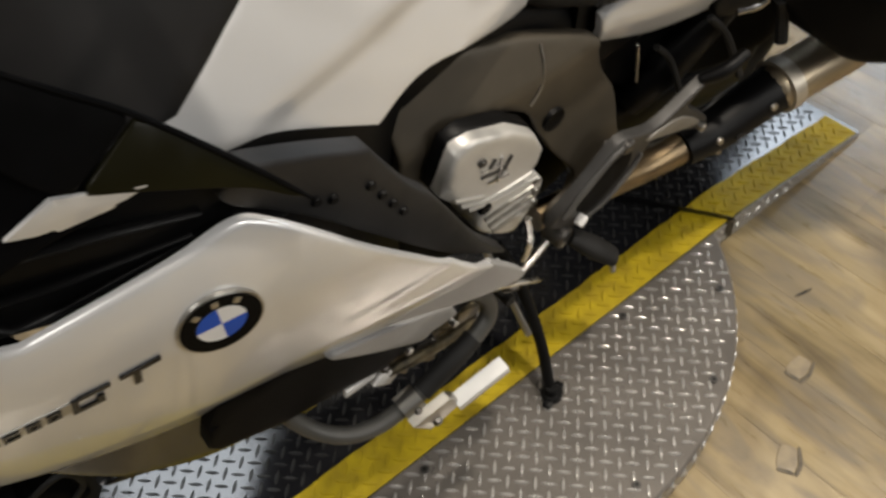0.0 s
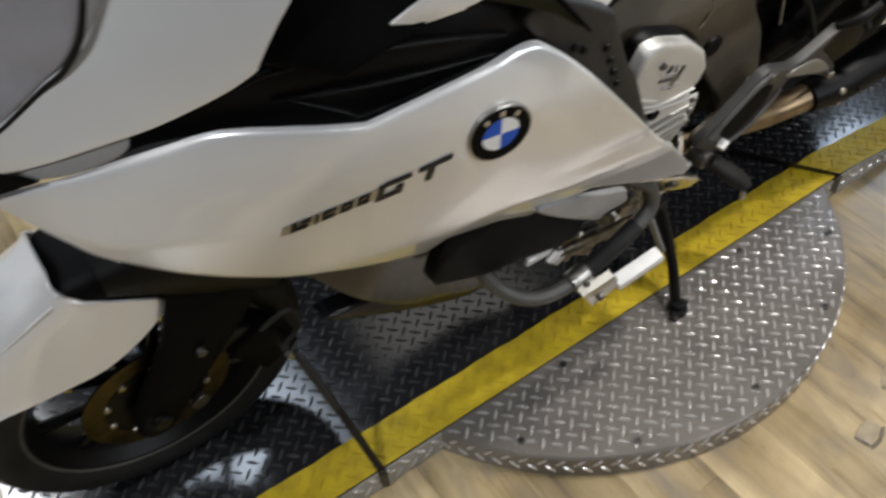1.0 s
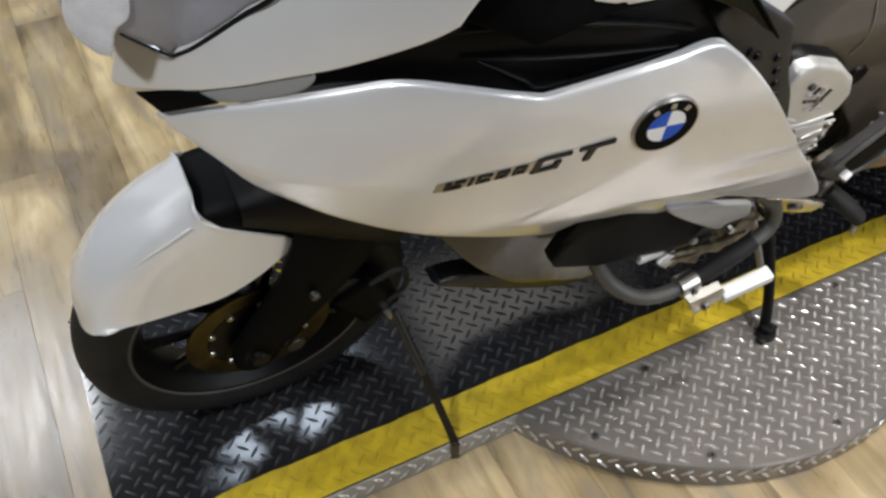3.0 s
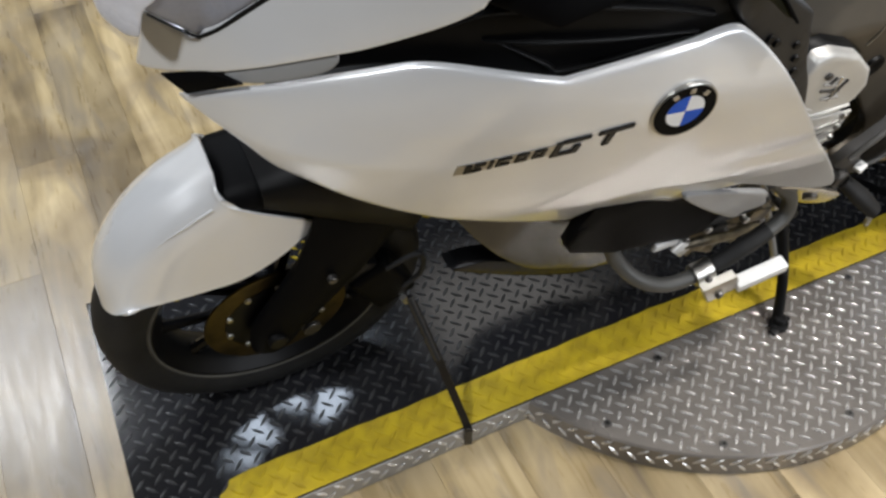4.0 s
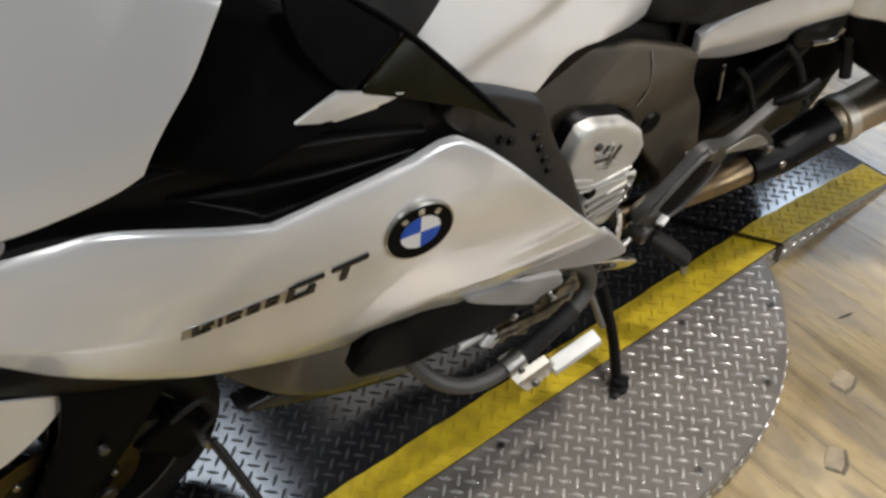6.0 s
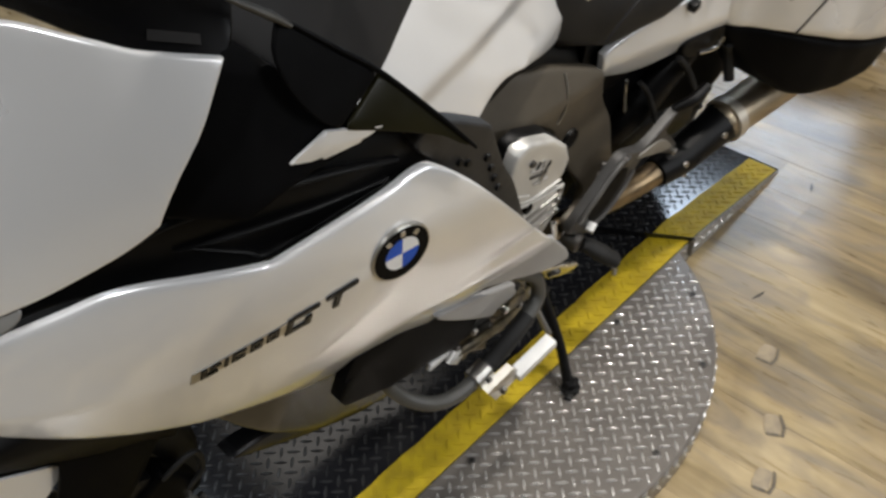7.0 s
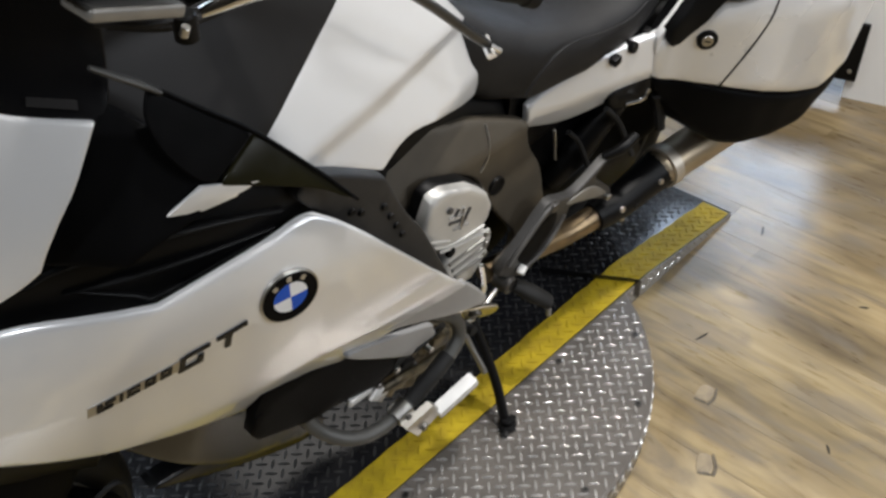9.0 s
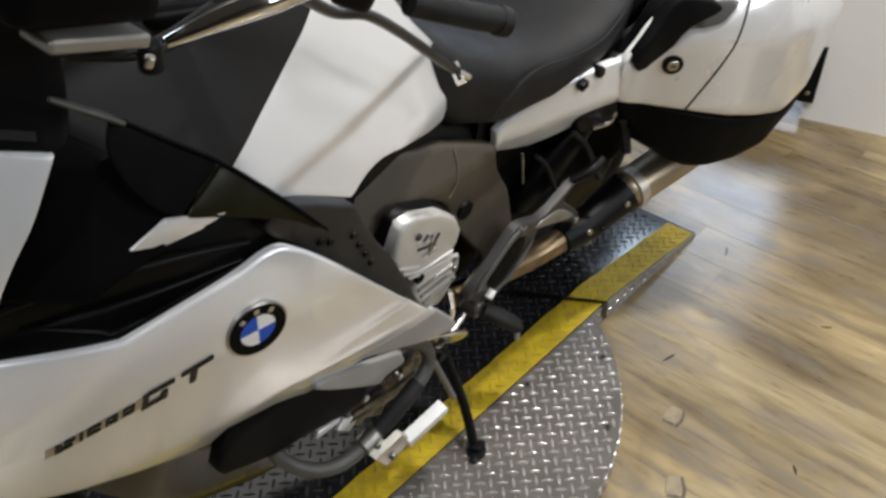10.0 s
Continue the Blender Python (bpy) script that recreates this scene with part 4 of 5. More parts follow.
# front fork, calipers
for s in (-1, 1):
    fork = part("fork_leg", loft([[(x + r * math.cos(a) * 1.25, s * yy + 0.024 * math.sin(a), z + r * math.sin(a) * 0.5 + 0.3 * r * math.cos(a)) for a in np.linspace(0, 2 * math.pi, 15)[:-1]]
                                  for x, yy, z, r in ((-1.0, 0.085, 0.265, 0.035), (-0.985, 0.088, 0.31, 0.045), (-0.93, 0.092, 0.39, 0.055), (-0.87, 0.095, 0.48, 0.065), (-0.82, 0.095, 0.58, 0.08), (-0.79, 0.09, 0.68, 0.09))]), INK, bike, "satin black fork leg")
    part("axle_cap", disc(0.017, 0.012, aim((-1.0, s * 0.113, 0.29), (0, s, 0)), 18), BLACK, fork)
    part("pinch_bolt", disc(0.008, 0.01, aim((-0.90, s * 0.125, 0.45), (0, s, 0)), 12), DARKSTEEL, fork)
    cal = part("brake_caliper", rbox((0.085, 0.05, 0.13), 0.016, pose(-0.80, s * 0.085, 0.335, 0, -28, 0), 3), INK, bike, "black brake caliper")
    part("bleed_screw", tube([(-0.765, s * 0.112, 0.285), (-0.758, s * 0.113, 0.265)], 0.006, 8, 1), STEEL, cal)
    part("caliper_mount", rbox((0.09, 0.03, 0.06), 0.01, pose(-0.86, s * 0.085, 0.40, 0, 30, 0)), BLACK, cal)
    part("cap", disc(0.017, 0.008, aim((-0.93, s * 0.083, 0.235), (0.1, s, 0)), 20), DARKSTEEL, front).matrix_parent_inverse = front.matrix_basis.inverted()
part("fork_bridge", loft([rounded(x, hw, a, b, 4, 16) for x, hw, a, b in ((-0.98, 0.08, 0.61, 0.66), (-0.88, 0.12, 0.56, 0.72), (-0.76, 0.13, 0.46, 0.80), (-0.70, 0.10, 0.50, 0.82))]), BLACK, bike, "black fork bridge and steering head")
part("brake_hose", tube([(-0.80, -0.11, 0.40), (-0.745, -0.12, 0.43), (-0.735, -0.115, 0.36), (-0.765, -0.11, 0.32)], 0.005, 8), RUBBER, bike)

# front fender
FEND = [((-1.244, 0.43), (-1.240, 0.44), (-1.225, 0.465), (-1.205, 0.482)),
        ((-1.232, 0.505), (-1.222, 0.51), (-1.19, 0.515), (-1.15, 0.473)),
        ((-1.19, 0.575), (-1.178, 0.577), (-1.145, 0.565), (-1.09, 0.468)),
        ((-1.132, 0.628), (-1.12, 0.628), (-1.085, 0.606), (-1.03, 0.468)),
        ((-1.072, 0.665), (-1.06, 0.662), (-1.03, 0.630), (-0.965, 0.498)),
        ((-1.035, 0.685), (-1.035, 0.678), (-1.03, 0.640), (-0.900, 0.553))]
SPAN = (0.0, 0.035, 0.07, 0.083)
rings = []
for st in FEND:
    half = curve_through([(p[0], y, p[1]) for p, y in zip(st, SPAN)], 5)
    full = [Vector((p.x, -p.y, p.z)) for p in reversed(half)] + half[1:]
    rings.append(full)
grid = [curve_through([r[k] for r in rings], 5) for k in range(len(rings[0]))]
bm = bmesh.new()
vs = [[bm.verts.new(p) for p in row] for row in grid]
for r, s in zip(vs, vs[1:]):
    for i in range(len(r) - 1):
        bm.faces.new((r[i], r[i + 1], s[i + 1], s[i]))
bmesh.ops.recalc_face_normals(bm, faces=bm.faces[:])
bmesh.ops.solidify(bm, geom=bm.faces[:], thickness=0.004)
fender = part("front_fender", bm, PEARL, bike, "pearl white front fender")
part("crease", tube([(-1.140, -0.0635, 0.587), (-1.114, -0.0645, 0.604), (-1.092, -0.0655, 0.616), (-1.07, -0.0655, 0.628), (-1.049, -0.0655, 0.637)], [0.0006, 0.0016, 0.0022, 0.0024, 0.002], 8, 4), PEARL, fender)
part("fender_inner", loft([rounded(x, hw, a, b, 4, 16) for x, hw, a, b in ((-1.05, 0.055, 0.60, 0.635), (-1.02, 0.07, 0.585, 0.655), (-0.93, 0.075, 0.555, 0.66), (-0.89, 0.07, 0.55, 0.64))]), INK, fender, "black inner fender")

# seat and rear
part("rider_seat", loft([[(x, hw * math.copysign(abs(math.cos(a)) ** 0.55, math.cos(a)), (zt + zb) / 2 + (zt - zb) / 2 * math.copysign(abs(math.sin(a)) ** 0.6, math.sin(a))) for a in np.linspace(0, 2 * math.pi, 33)[:-1]]
                           for x, hw, zb, zt in ((0.045, 0.09, 0.83, 0.99), (0.06, 0.105, 0.80, 0.985), (0.12, 0.125, 0.76, 0.945), (0.22, 0.15, 0.73, 0.90), (0.34, 0.175, 0.75, 0.885), (0.46, 0.185, 0.78, 0.895), (0.54, 0.18, 0.80, 0.93), (0.57, 0.17, 0.82, 0.965))]), SEAT, bike, "dark grey grained rider seat")
part("passenger_seat", loft([[(x, hw * math.copysign(abs(math.cos(a)) ** 0.55, math.cos(a)), (zt + zb) / 2 + (zt - zb) / 2 * math.copysign(abs(math.sin(a)) ** 0.6, math.sin(a))) for a in np.linspace(0, 2 * math.pi, 33)[:-1]]
                               for x, hw, zb, zt in ((0.56, 0.15, 0.82, 0.97), (0.60, 0.165, 0.82, 0.985), (0.75, 0.17, 0.84, 0.985), (0.92, 0.15, 0.86, 0.98), (0.97, 0.12, 0.88, 0.96))]), SEAT, bike, "dark grey grained passenger seat")
part("seat_seam", tube([(0.17, -0.152, 0.79), (0.215, -0.162, 0.85), (0.27, -0.168, 0.872), (0.36, -0.178, 0.866), (0.45, -0.182, 0.868), (0.53, -0.176, 0.90)], 0.003, 8), SEAT, bike)
grab = part("grab_rail", tube([(0.56, -0.20, 0.80), (0.60, -0.235, 0.85), (0.68, -0.255, 0.92), (0.80, -0.25, 0.965), (0.92, -0.22, 0.97)], [0.02, 0.024, 0.022, 0.02, 0.016], 14), BLACK, bike, "black passenger grab rail")
part("seat_hinge", disc(0.013, 0.02, aim((0.455, -0.192, 0.80), (0, -1, 0.2)), 12), BLACK, bike)
for k in range(3):
    part("rail_clip", rbox((0.022, 0.02, 0.02), 0.005, pose(0.41 + 0.05 * k, -0.188, 0.785 + 0.012 * k, 0, -15, 0)), BLACK, bike)

# panniers
LID = [(0.52, 0.712), (0.512, 0.79), (0.555, 0.842), (0.597, 0.894), (0.64, 0.922), (0.70, 0.95), (0.80, 0.975), (0.95, 0.975), (1.08, 0.94), (1.16, 0.85), (1.13, 0.745), (1.02, 0.665), (0.94, 0.629), (0.88, 0.632), (0.742, 0.668), (0.619, 0.698)]
BASE = [(0.528, 0.703), (0.619, 0.696), (0.742, 0.664), (0.88, 0.628), (0.95, 0.627), (1.07, 0.69), (1.05, 0.63), (0.95, 0.555), (0.915, 0.530), (0.80, 0.524), (0.70, 0.528), (0.64, 0.555), (0.57, 0.63)]
for s in (-1, 1):
    pan = part("pannier", panel(LID, WPAN, 0.1, 0.02, 0.02, inner=lambda x, z: max(WPAN(x, z) - 0.045, 0.2), side=s), PEARL, bike, "pearl white pannier with a lock")
    part("pannier_base", panel(BASE, lambda x, z: WPAN(x, 0.8) - 0.006 - 0.05 * max(0.64 - z, 0), 0.1, 0.014, 0.02, inner=lambda x, z: 0.2, side=s), INK, pan, "black pannier base")
    part("inner_shell", panel([((x - 0.8) * 0.96 + 0.8, (z - 0.8) * 0.96 + 0.8) for x, z in LID], lambda x, z: WPAN(x, z) - 0.035, 0.1, 0.01, 0.03, inner=lambda x, z: 0.18, side=s), INK, pan, "black inner half of the case")
    seam = [(x, s * (WPAN(x, z) + 0.0003), z) for x, z in [(lerp(t, [0, 1], [0.622, 0.70]), lerp(t, [0, 1], [0.70, 0.965])) for t in np.linspace(0, 1, 9)]]
    part("seam", tube(seam, 0.0022, 6, 2), BLACK, pan)
    part("carry_rail", panel([(0.533, 0.793), (0.522, 0.833), (0.551, 0.891), (0.584, 0.950), (0.629, 0.952), (0.641, 0.933), (0.594, 0.898), (0.566, 0.837)], lambda x, z: WPAN(x, z) + 0.006, 0.02, 0.005, 0.012, side=s, smooth_steps=3), BLACK, pan, "black carrying rail on the front edge")
    part("hinge_grille", panel([(0.599, 0.900), (0.634, 0.949), (0.675, 0.949), (0.655, 0.924), (0.635, 0.906)], lambda x, z: WPAN(x, z) + 0.004, 0.008, 0.002, 0.012, side=s, smooth_steps=2), GREYDARK, pan, "dark grey hinge grille")
    n0 = Vector((-1.1, s * 1.0, 0)).normalized()
    lp = Vector((0.582, s * WPAN(0.582, 0.813), 0.813))
    lock = part("lock", revolve([(0, -0.002), (0.022, -0.002), (0.022, 0.003), (0.018, 0.005), (0, 0.004)], 28, "z", False), BLACK, pan, "round lock with a silver barrel")
    lock.matrix_basis = aim(lp, n0)
    part("barrel", disc(0.012, 0.006, pose(0, 0, 0.005), 18), STEEL, lock)
    part("keyway", rbox((0.012, 0.003, 0.002), 0.0005, pose(0, 0, 0.0085)), BLACK, lock)
part("tail_trim", panel([(0.512, 0.772), (0.54, 0.788), (0.626, 0.847), (0.69, 0.885), (0.69, 0.908), (0.60, 0.882), (0.545, 0.846), (0.508, 0.815)], lambda x, z: 0.222, 0.012, 0.004, 0.012), PEARL, bike, "pearl white tail trim beside the seat")
part("tail", loft([rounded(x, hw, a, b, 4, 16) for x, hw, a, b in ((0.9, 0.16, 0.78, 0.93), (1.1, 0.13, 0.80, 0.92), (1.2, 0.08, 0.82, 0.90))]), PEARL, bike)

# exhaust, swing arm
for s in (-1, 1):
    muf = part("muffler", tube([(0.625, s * 0.250, 0.405), (0.66, s * 0.253, 0.408), (0.80, s * 0.27, 0.425), (1.02, s * 0.30, 0.455), (1.05, s * 0.303, 0.459)], [0.04, 0.05, 0.053, 0.053, 0.045], 28, 4), BRUSHED, bike, "brushed steel muffler")
    part("clamp", tube([(0.645, s * 0.252, 0.407), (0.672, s * 0.255, 0.411)], 0.0555, 28, 1), CLAMP, muf, "bright steel clamp band")
    part("end_cap", tube([(1.045, s * 0.303, 0.458), (1.07, s * 0.305, 0.462)], [0.045, 0.04], 24, 1), BLACK, muf)
    part("heat_guard", tube([(0.44, s * 0.218, 0.345), (0.52, s * 0.232, 0.358), (0.60, s * 0.243, 0.388), (0.65, s * 0.250, 0.403)], [0.036, 0.042, 0.046, 0.05], 16, 4), BLACK, muf, "black heat guard")
    for gx, gy, gz in ((0.49, 0.262, 0.372), (0.60, 0.285, 0.412), (0.50, 0.262, 0.335)):
        part("screw", disc(0.008, 0.008, aim((gx, s * gy, gz), (0, s, 0.3)), 10), STEEL, muf)
    part("slot", rbox((0.035, 0.004, 0.01), 0.001, pose(0.54, s * 0.2765, 0.372, 0, -12, 0)), BLACK, muf)
    part("exhaust_pipe", tube([(0.10, s * 0.17, 0.36), (0.25, s * 0.19, 0.345), (0.36, s * 0.20, 0.33), (0.45, s * 0.218, 0.345)], [0.026, 0.026, 0.028, 0.03], 18), HEAT, bike, "heat-tinted exhaust pipe")
part("swing_arm", loft([rounded(x, hw, a, b, 4, 16, -0.10) for x, hw, a, b in ((0.28, 0.035, 0.36, 0.46), (0.45, 0.04, 0.33, 0.43), (0.62, 0.045, 0.26, 0.39), (0.74, 0.04, 0.25, 0.38))]), BLACK, bike, "black swing arm with shaft drive")
part("hugger", tube([(0.36, 0, 0.40), (0.40, 0, 0.56), (0.52, 0, 0.645), (0.68, 0, 0.66)], 0.05, 14, 6, 1.7), BLACK, bike, "black rear hugger")
part("shock", tube([(0.36, -0.12, 0.44), (0.42, -0.14, 0.52), (0.50, -0.17, 0.64)], [0.03, 0.04, 0.025], 14), BLACK, bike)
for k, (p, q, r) in enumerate((((0.34, -0.16, 0.62), (0.40, -0.2, 0.50), 0.006), ((0.42, -0.19, 0.66), (0.50, -0.24, 0.52), 0.007), ((0.30, -0.15, 0.64), (0.31, -0.16, 0.56), 0.003), ((0.55, -0.23, 0.66), (0.58, -0.25, 0.56), 0.012))):
    part("hose", tube([p, tuple((a + b) / 2 + 0.012 for a, b in zip(p, q)), q], r, 8, 5), RUBBER if k != 2 else STEEL, bike)

# foot rest hangers
hang = part("rear_hanger", panel([(0.07, 0.42), (0.084, 0.452), (0.111, 0.470), (0.149, 0.503), (0.19, 0.543), (0.221, 0.549), (0.284, 0.522), (0.335, 0.533), (0.398, 0.562), (0.410, 0.552), (0.37, 0.528), (0.409, 0.487), (0.455, 0.440), (0.458, 0.418), (0.443, 0.415), (0.352, 0.470), (0.289, 0.488), (0.272, 0.440), (0.240, 0.412), (0.20, 0.378), (0.16, 0.366), (0.125, 0.38)], lambda x, z: 0.236, 0.016, 0.005, 0.011, smooth_steps=2), FRAMELIGHT, bike, "grey cast foot rest hanger")
# Black sheet just proud of the bar paints the shade of its hollow.
part("recess", panel([(0.125, 0.440), (0.185, 0.498), (0.215, 0.512), (0.24, 0.500), (0.238, 0.462), (0.215, 0.435), (0.165, 0.402)], lambda x, z: 0.2372, 0.003, 0.001, 0.02), INK, hang, "black sheet drawing the shade of the hanger's hollow")
part("rib", tube([(0.092, -0.239, 0.440), (0.14, -0.239, 0.492), (0.19, -0.239, 0.535), (0.23, -0.239, 0.538)], [0.004, 0.006, 0.005, 0.003], 8, 3), GREYDARK, hang)
part("rib", tube([(0.145, -0.239, 0.388), (0.20, -0.239, 0.402), (0.245, -0.239, 0.440), (0.268, -0.239, 0.478)], [0.003, 0.005, 0.005, 0.003], 8, 3), GREYDARK, hang)
# Paler sheet puts the light on the web into its colour.
part("web_plate", panel([(0.27, 0.510), (0.34, 0.512), (0.385, 0.490), (0.432, 0.445), (0.40, 0.452), (0.31, 0.488)], lambda x, z: 0.2385, 0.004, 0.002, 0.02), SATINGREY, hang, "paler sheet for the lit web of the hanger")
part("hanger_bolt", disc(0.012, 0.012, aim((0.214, -0.24, 0.535), (0, -1, 0)), 14), DARKSTEEL, hang)
part("hanger_bolt", disc(0.009, 0.014, aim((0.436, -0.24, 0.432), (0, -1, 0)), 12), STEEL, hang)
part("passenger_peg", tube([(0.40, -0.225, 0.56), (0.43, -0.245, 0.58), (0.47, -0.25, 0.60)], [0.010, 0.013, 0.011], 12, 4), BLACK, hang)
pegm = part("foot_peg", tube([(0.122, -0.238, 0.362), (0.155, -0.270, 0.334), (0.184, -0.298, 0.308)], [0.020, 0.027, 0.023], 14, 4, 0.7), RUBBER, bike, "black rubber rider foot peg")
part("pivot", disc(0.021, 0.04, aim((0.100, -0.228, 0.378), (0.2, -1, 0.0)), 18), DARKSTEEL, pegm)
part("feeler", tube([(0.188, -0.302, 0.282), (0.190, -0.304, 0.262)], 0.006, 8, 1), STEEL, pegm)
gear = part("gear_lever", tube([(0.09, -0.222, 0.37), (0.02, -0.235, 0.35), (-0.05, -0.24, 0.36), (-0.06, -0.25, 0.40)], 0.007, 10), STEEL, bike, "steel gear lever")
part("lever_rubber", tube([(-0.065, -0.245, 0.40), (-0.065, -0.29, 0.405)], 0.011, 12, 1), RUBBER, gear)
part("shift_rod", tube([(0.03, -0.215, 0.47), (0.035, -0.225, 0.41), (0.02, -0.23, 0.37)], 0.006, 8), CHROME, gear)
part("toe_tip", rbox((0.022, 0.018, 0.010), 0.003, pose(0.135, -0.245, 0.405, 0, -20, 15)), WHITEPEG, gear)

# crash bar with highway peg
bar = part("crash_bar", tube([(-0.475, -0.23, 0.51), (-0.448, -0.272, 0.445), (-0.41, -0.306, 0.412), (-0.36, -0.322, 0.397), (-0.296, -0.325, 0.404), (-0.22, -0.323, 0.434), (-0.16, -0.317, 0.457), (-0.135, -0.309, 0.478), (-0.14, -0.296, 0.515), (-0.18, -0.28, 0.55)], 0.0135, 16, 6), BARGREY, bike, "grey tubular crash bar")
part("bar_sleeve", tube([(-0.275, -0.325, 0.411), (-0.22, -0.323, 0.434), (-0.172, -0.3185, 0.453)], 0.0165, 16, 4), RUBBER, bar, "black rubber sleeve")
clampo = part("peg_clamp", tube([(-0.315, -0.325, 0.4), (-0.282, -0.325, 0.408)], 0.021, 16, 1), STEEL, bar, "steel clamp")
part("clamp_arm", panel([(-0.318, 0.405), (-0.285, 0.346), (-0.222, 0.370), (-0.25, 0.412)], lambda x, z: 0.364, 0.016, 0.003, 0.01, smooth_steps=1), STEEL, clampo)
part("clamp_bolt", disc(0.008, 0.01, aim((-0.276, -0.366, 0.375), (0.1, -1, 0)), 6), DARKSTEEL, clampo)
part("clamp_bolt", disc(0.006, 0.01, aim((-0.298, -0.345, 0.41), (0, -1, 0.3)), 6), DARKSTEEL, clampo)
part("highway_peg", rbox((0.098, 0.026, 0.022), 0.004, pose(-0.190, -0.362, 0.387, 0, -14, -3)), WHITEPEG, bar, "white highway peg")
# cast engine parts behind the bar
case = part("engine_case", panel([(-0.335, 0.438), (-0.291, 0.470), (-0.235, 0.455), (-0.216, 0.431), (-0.18, 0.45), (-0.153, 0.458), (-0.10, 0.425), (-0.075, 0.35), (-0.132, 0.329), (-0.194, 0.315), (-0.269, 0.34)], lambda x, z: 0.255 + 0.008 * math.sin(x * 110 + 2) * math.sin(z * 130), 0.03, 0.006, 0.006), CASTTAN, bike, "tan cast engine case with bolts")
for k in range(5):
    part("case_bolt", disc(0.008, 0.014, aim((-0.30 + 0.045 * k, -0.266, 0.425 + 0.016 * (k % 2) - 0.008 * k), (0, -1, 0)), 10), STEEL if k % 2 else DARKSTEEL, case)
part("case_pipe", tube([(-0.31, -0.262, 0.40), (-0.25, -0.272, 0.405), (-0.18, -0.272, 0.39), (-0.11, -0.262, 0.37)], [0.007, 0.011, 0.010, 0.007], 10), CASTTAN, case)
part("case_flange", rbox((0.05, 0.022, 0.035), 0.006, pose(-0.14, -0.262, 0.42, 0, 12, 0)), CASTTAN, case)
part("case_flange", rbox((0.035, 0.020, 0.03), 0.005, pose(-0.23, -0.262, 0.42, 0, 20, 0)), BLACK, case)
part("case_hose", tube([(-0.28, -0.26, 0.445), (-0.22, -0.275, 0.47), (-0.16, -0.27, 0.465), (-0.12, -0.255, 0.44)], 0.006, 8), RUBBER, case)
part("engine_bracket", rbox((0.06, 0.010, 0.016), 0.003, pose(-0.345, -0.266, 0.435, 0, 14, 6)), WHITEPEG, case, "pale bracket")
part("engine_bracket", rbox((0.03, 0.010, 0.05), 0.003, pose(-0.30, -0.268, 0.40, 0, -40, 6)), WHITEPEG, case, "pale bracket")

# side stand
stand = part("side_stand", tube([(0.02, -0.16, 0.33), (0.035, -0.215, 0.27), (0.03, -0.30, 0.16), (0.012, -0.36, 0.075)], [0.015, 0.012, 0.011, 0.012], 14), BLACK, bike, "black side stand leg")
foot = part("stand_foot", join(disc(0.021, 0.012, pose(0.012, -0.368, 0.070, -LEAN, 0, 0), 14), rbox((0.062, 0.018, 0.010), 0.004, pose(0.012, -0.372, 0.069, -LEAN, 0, 20)), disc(0.014, 0.02, pose(0.012, -0.364, 0.08, -LEAN, 0, 0), 12)), BLACK, stand)
part("stand_spring", tube([(0.0, -0.15, 0.34), (0.01, -0.22, 0.25), (0.015, -0.28, 0.18)], 0.008, 10), STEEL, stand)

# screen, deflector, mirror, handlebar
part("screen", panel([(-0.86, 1.20), (-0.79, 1.215), (-0.735, 1.19), (-0.64, 1.155), (-0.60, 1.25), (-0.62, 1.42), (-0.70, 1.45), (-0.84, 1.35)], lambda x, z: max(WI(x, min(z, 1.2)) - 0.012 - 0.25 * max(z - 1.2, 0), 0.02), 0.004, 0.003, 0.025), GLOSS, bike, "gloss black screen base")
part("screen_text", panel([(-0.692, 1.196), (-0.651, 1.183), (-0.654, 1.175), (-0.696, 1.188)], lambda x, z: WI(x, min(z, 1.2)) - 0.006, 0.001, 0.0005, 0.02, smooth_steps=1), COCKPIT, bike, "unreadable pale script as a plain bar")
part("screen_frame", panel([(-0.757, 1.036), (-0.695, 1.107), (-0.642, 1.166), (-0.625, 1.168), (-0.60, 1.145), (-0.56, 1.10), (-0.50, 1.06), (-0.53, 1.05), (-0.60, 1.04), (-0.68, 1.015)], lambda x, z: WI(x, z) - 0.010, 0.02, 0.003, 0.015, smooth_steps=1), INK, bike, "black inner cowl along the upper fairing")
def flare(x, z):
    """The deflector leans in towards its top."""
    return 0.217 + (1.179 - z) * 0.5


DEF = [(-0.590, 1.190), (-0.590, 1.190), (-0.575, 1.182), (-0.535, 1.143), (-0.494, 1.108), (-0.494, 1.108), (-0.562, 1.078), (-0.562, 1.078), (-0.583, 1.095), (-0.602, 1.13), (-0.605, 1.165)]
defl = part("wind_deflector", panel(DEF, flare, 0.003, 0.002, 0.02), INK, bike, "gloss black wind deflector with a smoked clear tip")
part("clear_tip", panel([(-0.492, 1.106), (-0.492, 1.106), (-0.460, 1.070), (-0.428, 1.030), (-0.393, 0.985), (-0.393, 0.985), (-0.41, 0.995), (-0.44, 1.018), (-0.508, 1.052), (-0.558, 1.074), (-0.558, 1.074)], flare, 0.003, 0.002, 0.02), SMOKED, defl, "smoked clear tip")
part("deflector_edge", tube([(x, -flare(x, z) - 0.002, z) for x, z in ((-0.582, 1.188), (-0.535, 1.146), (-0.492, 1.107), (-0.43, 1.034), (-0.392, 0.985))], [0.002, 0.003, 0.003, 0.003, 0.002], 8), INK, defl)
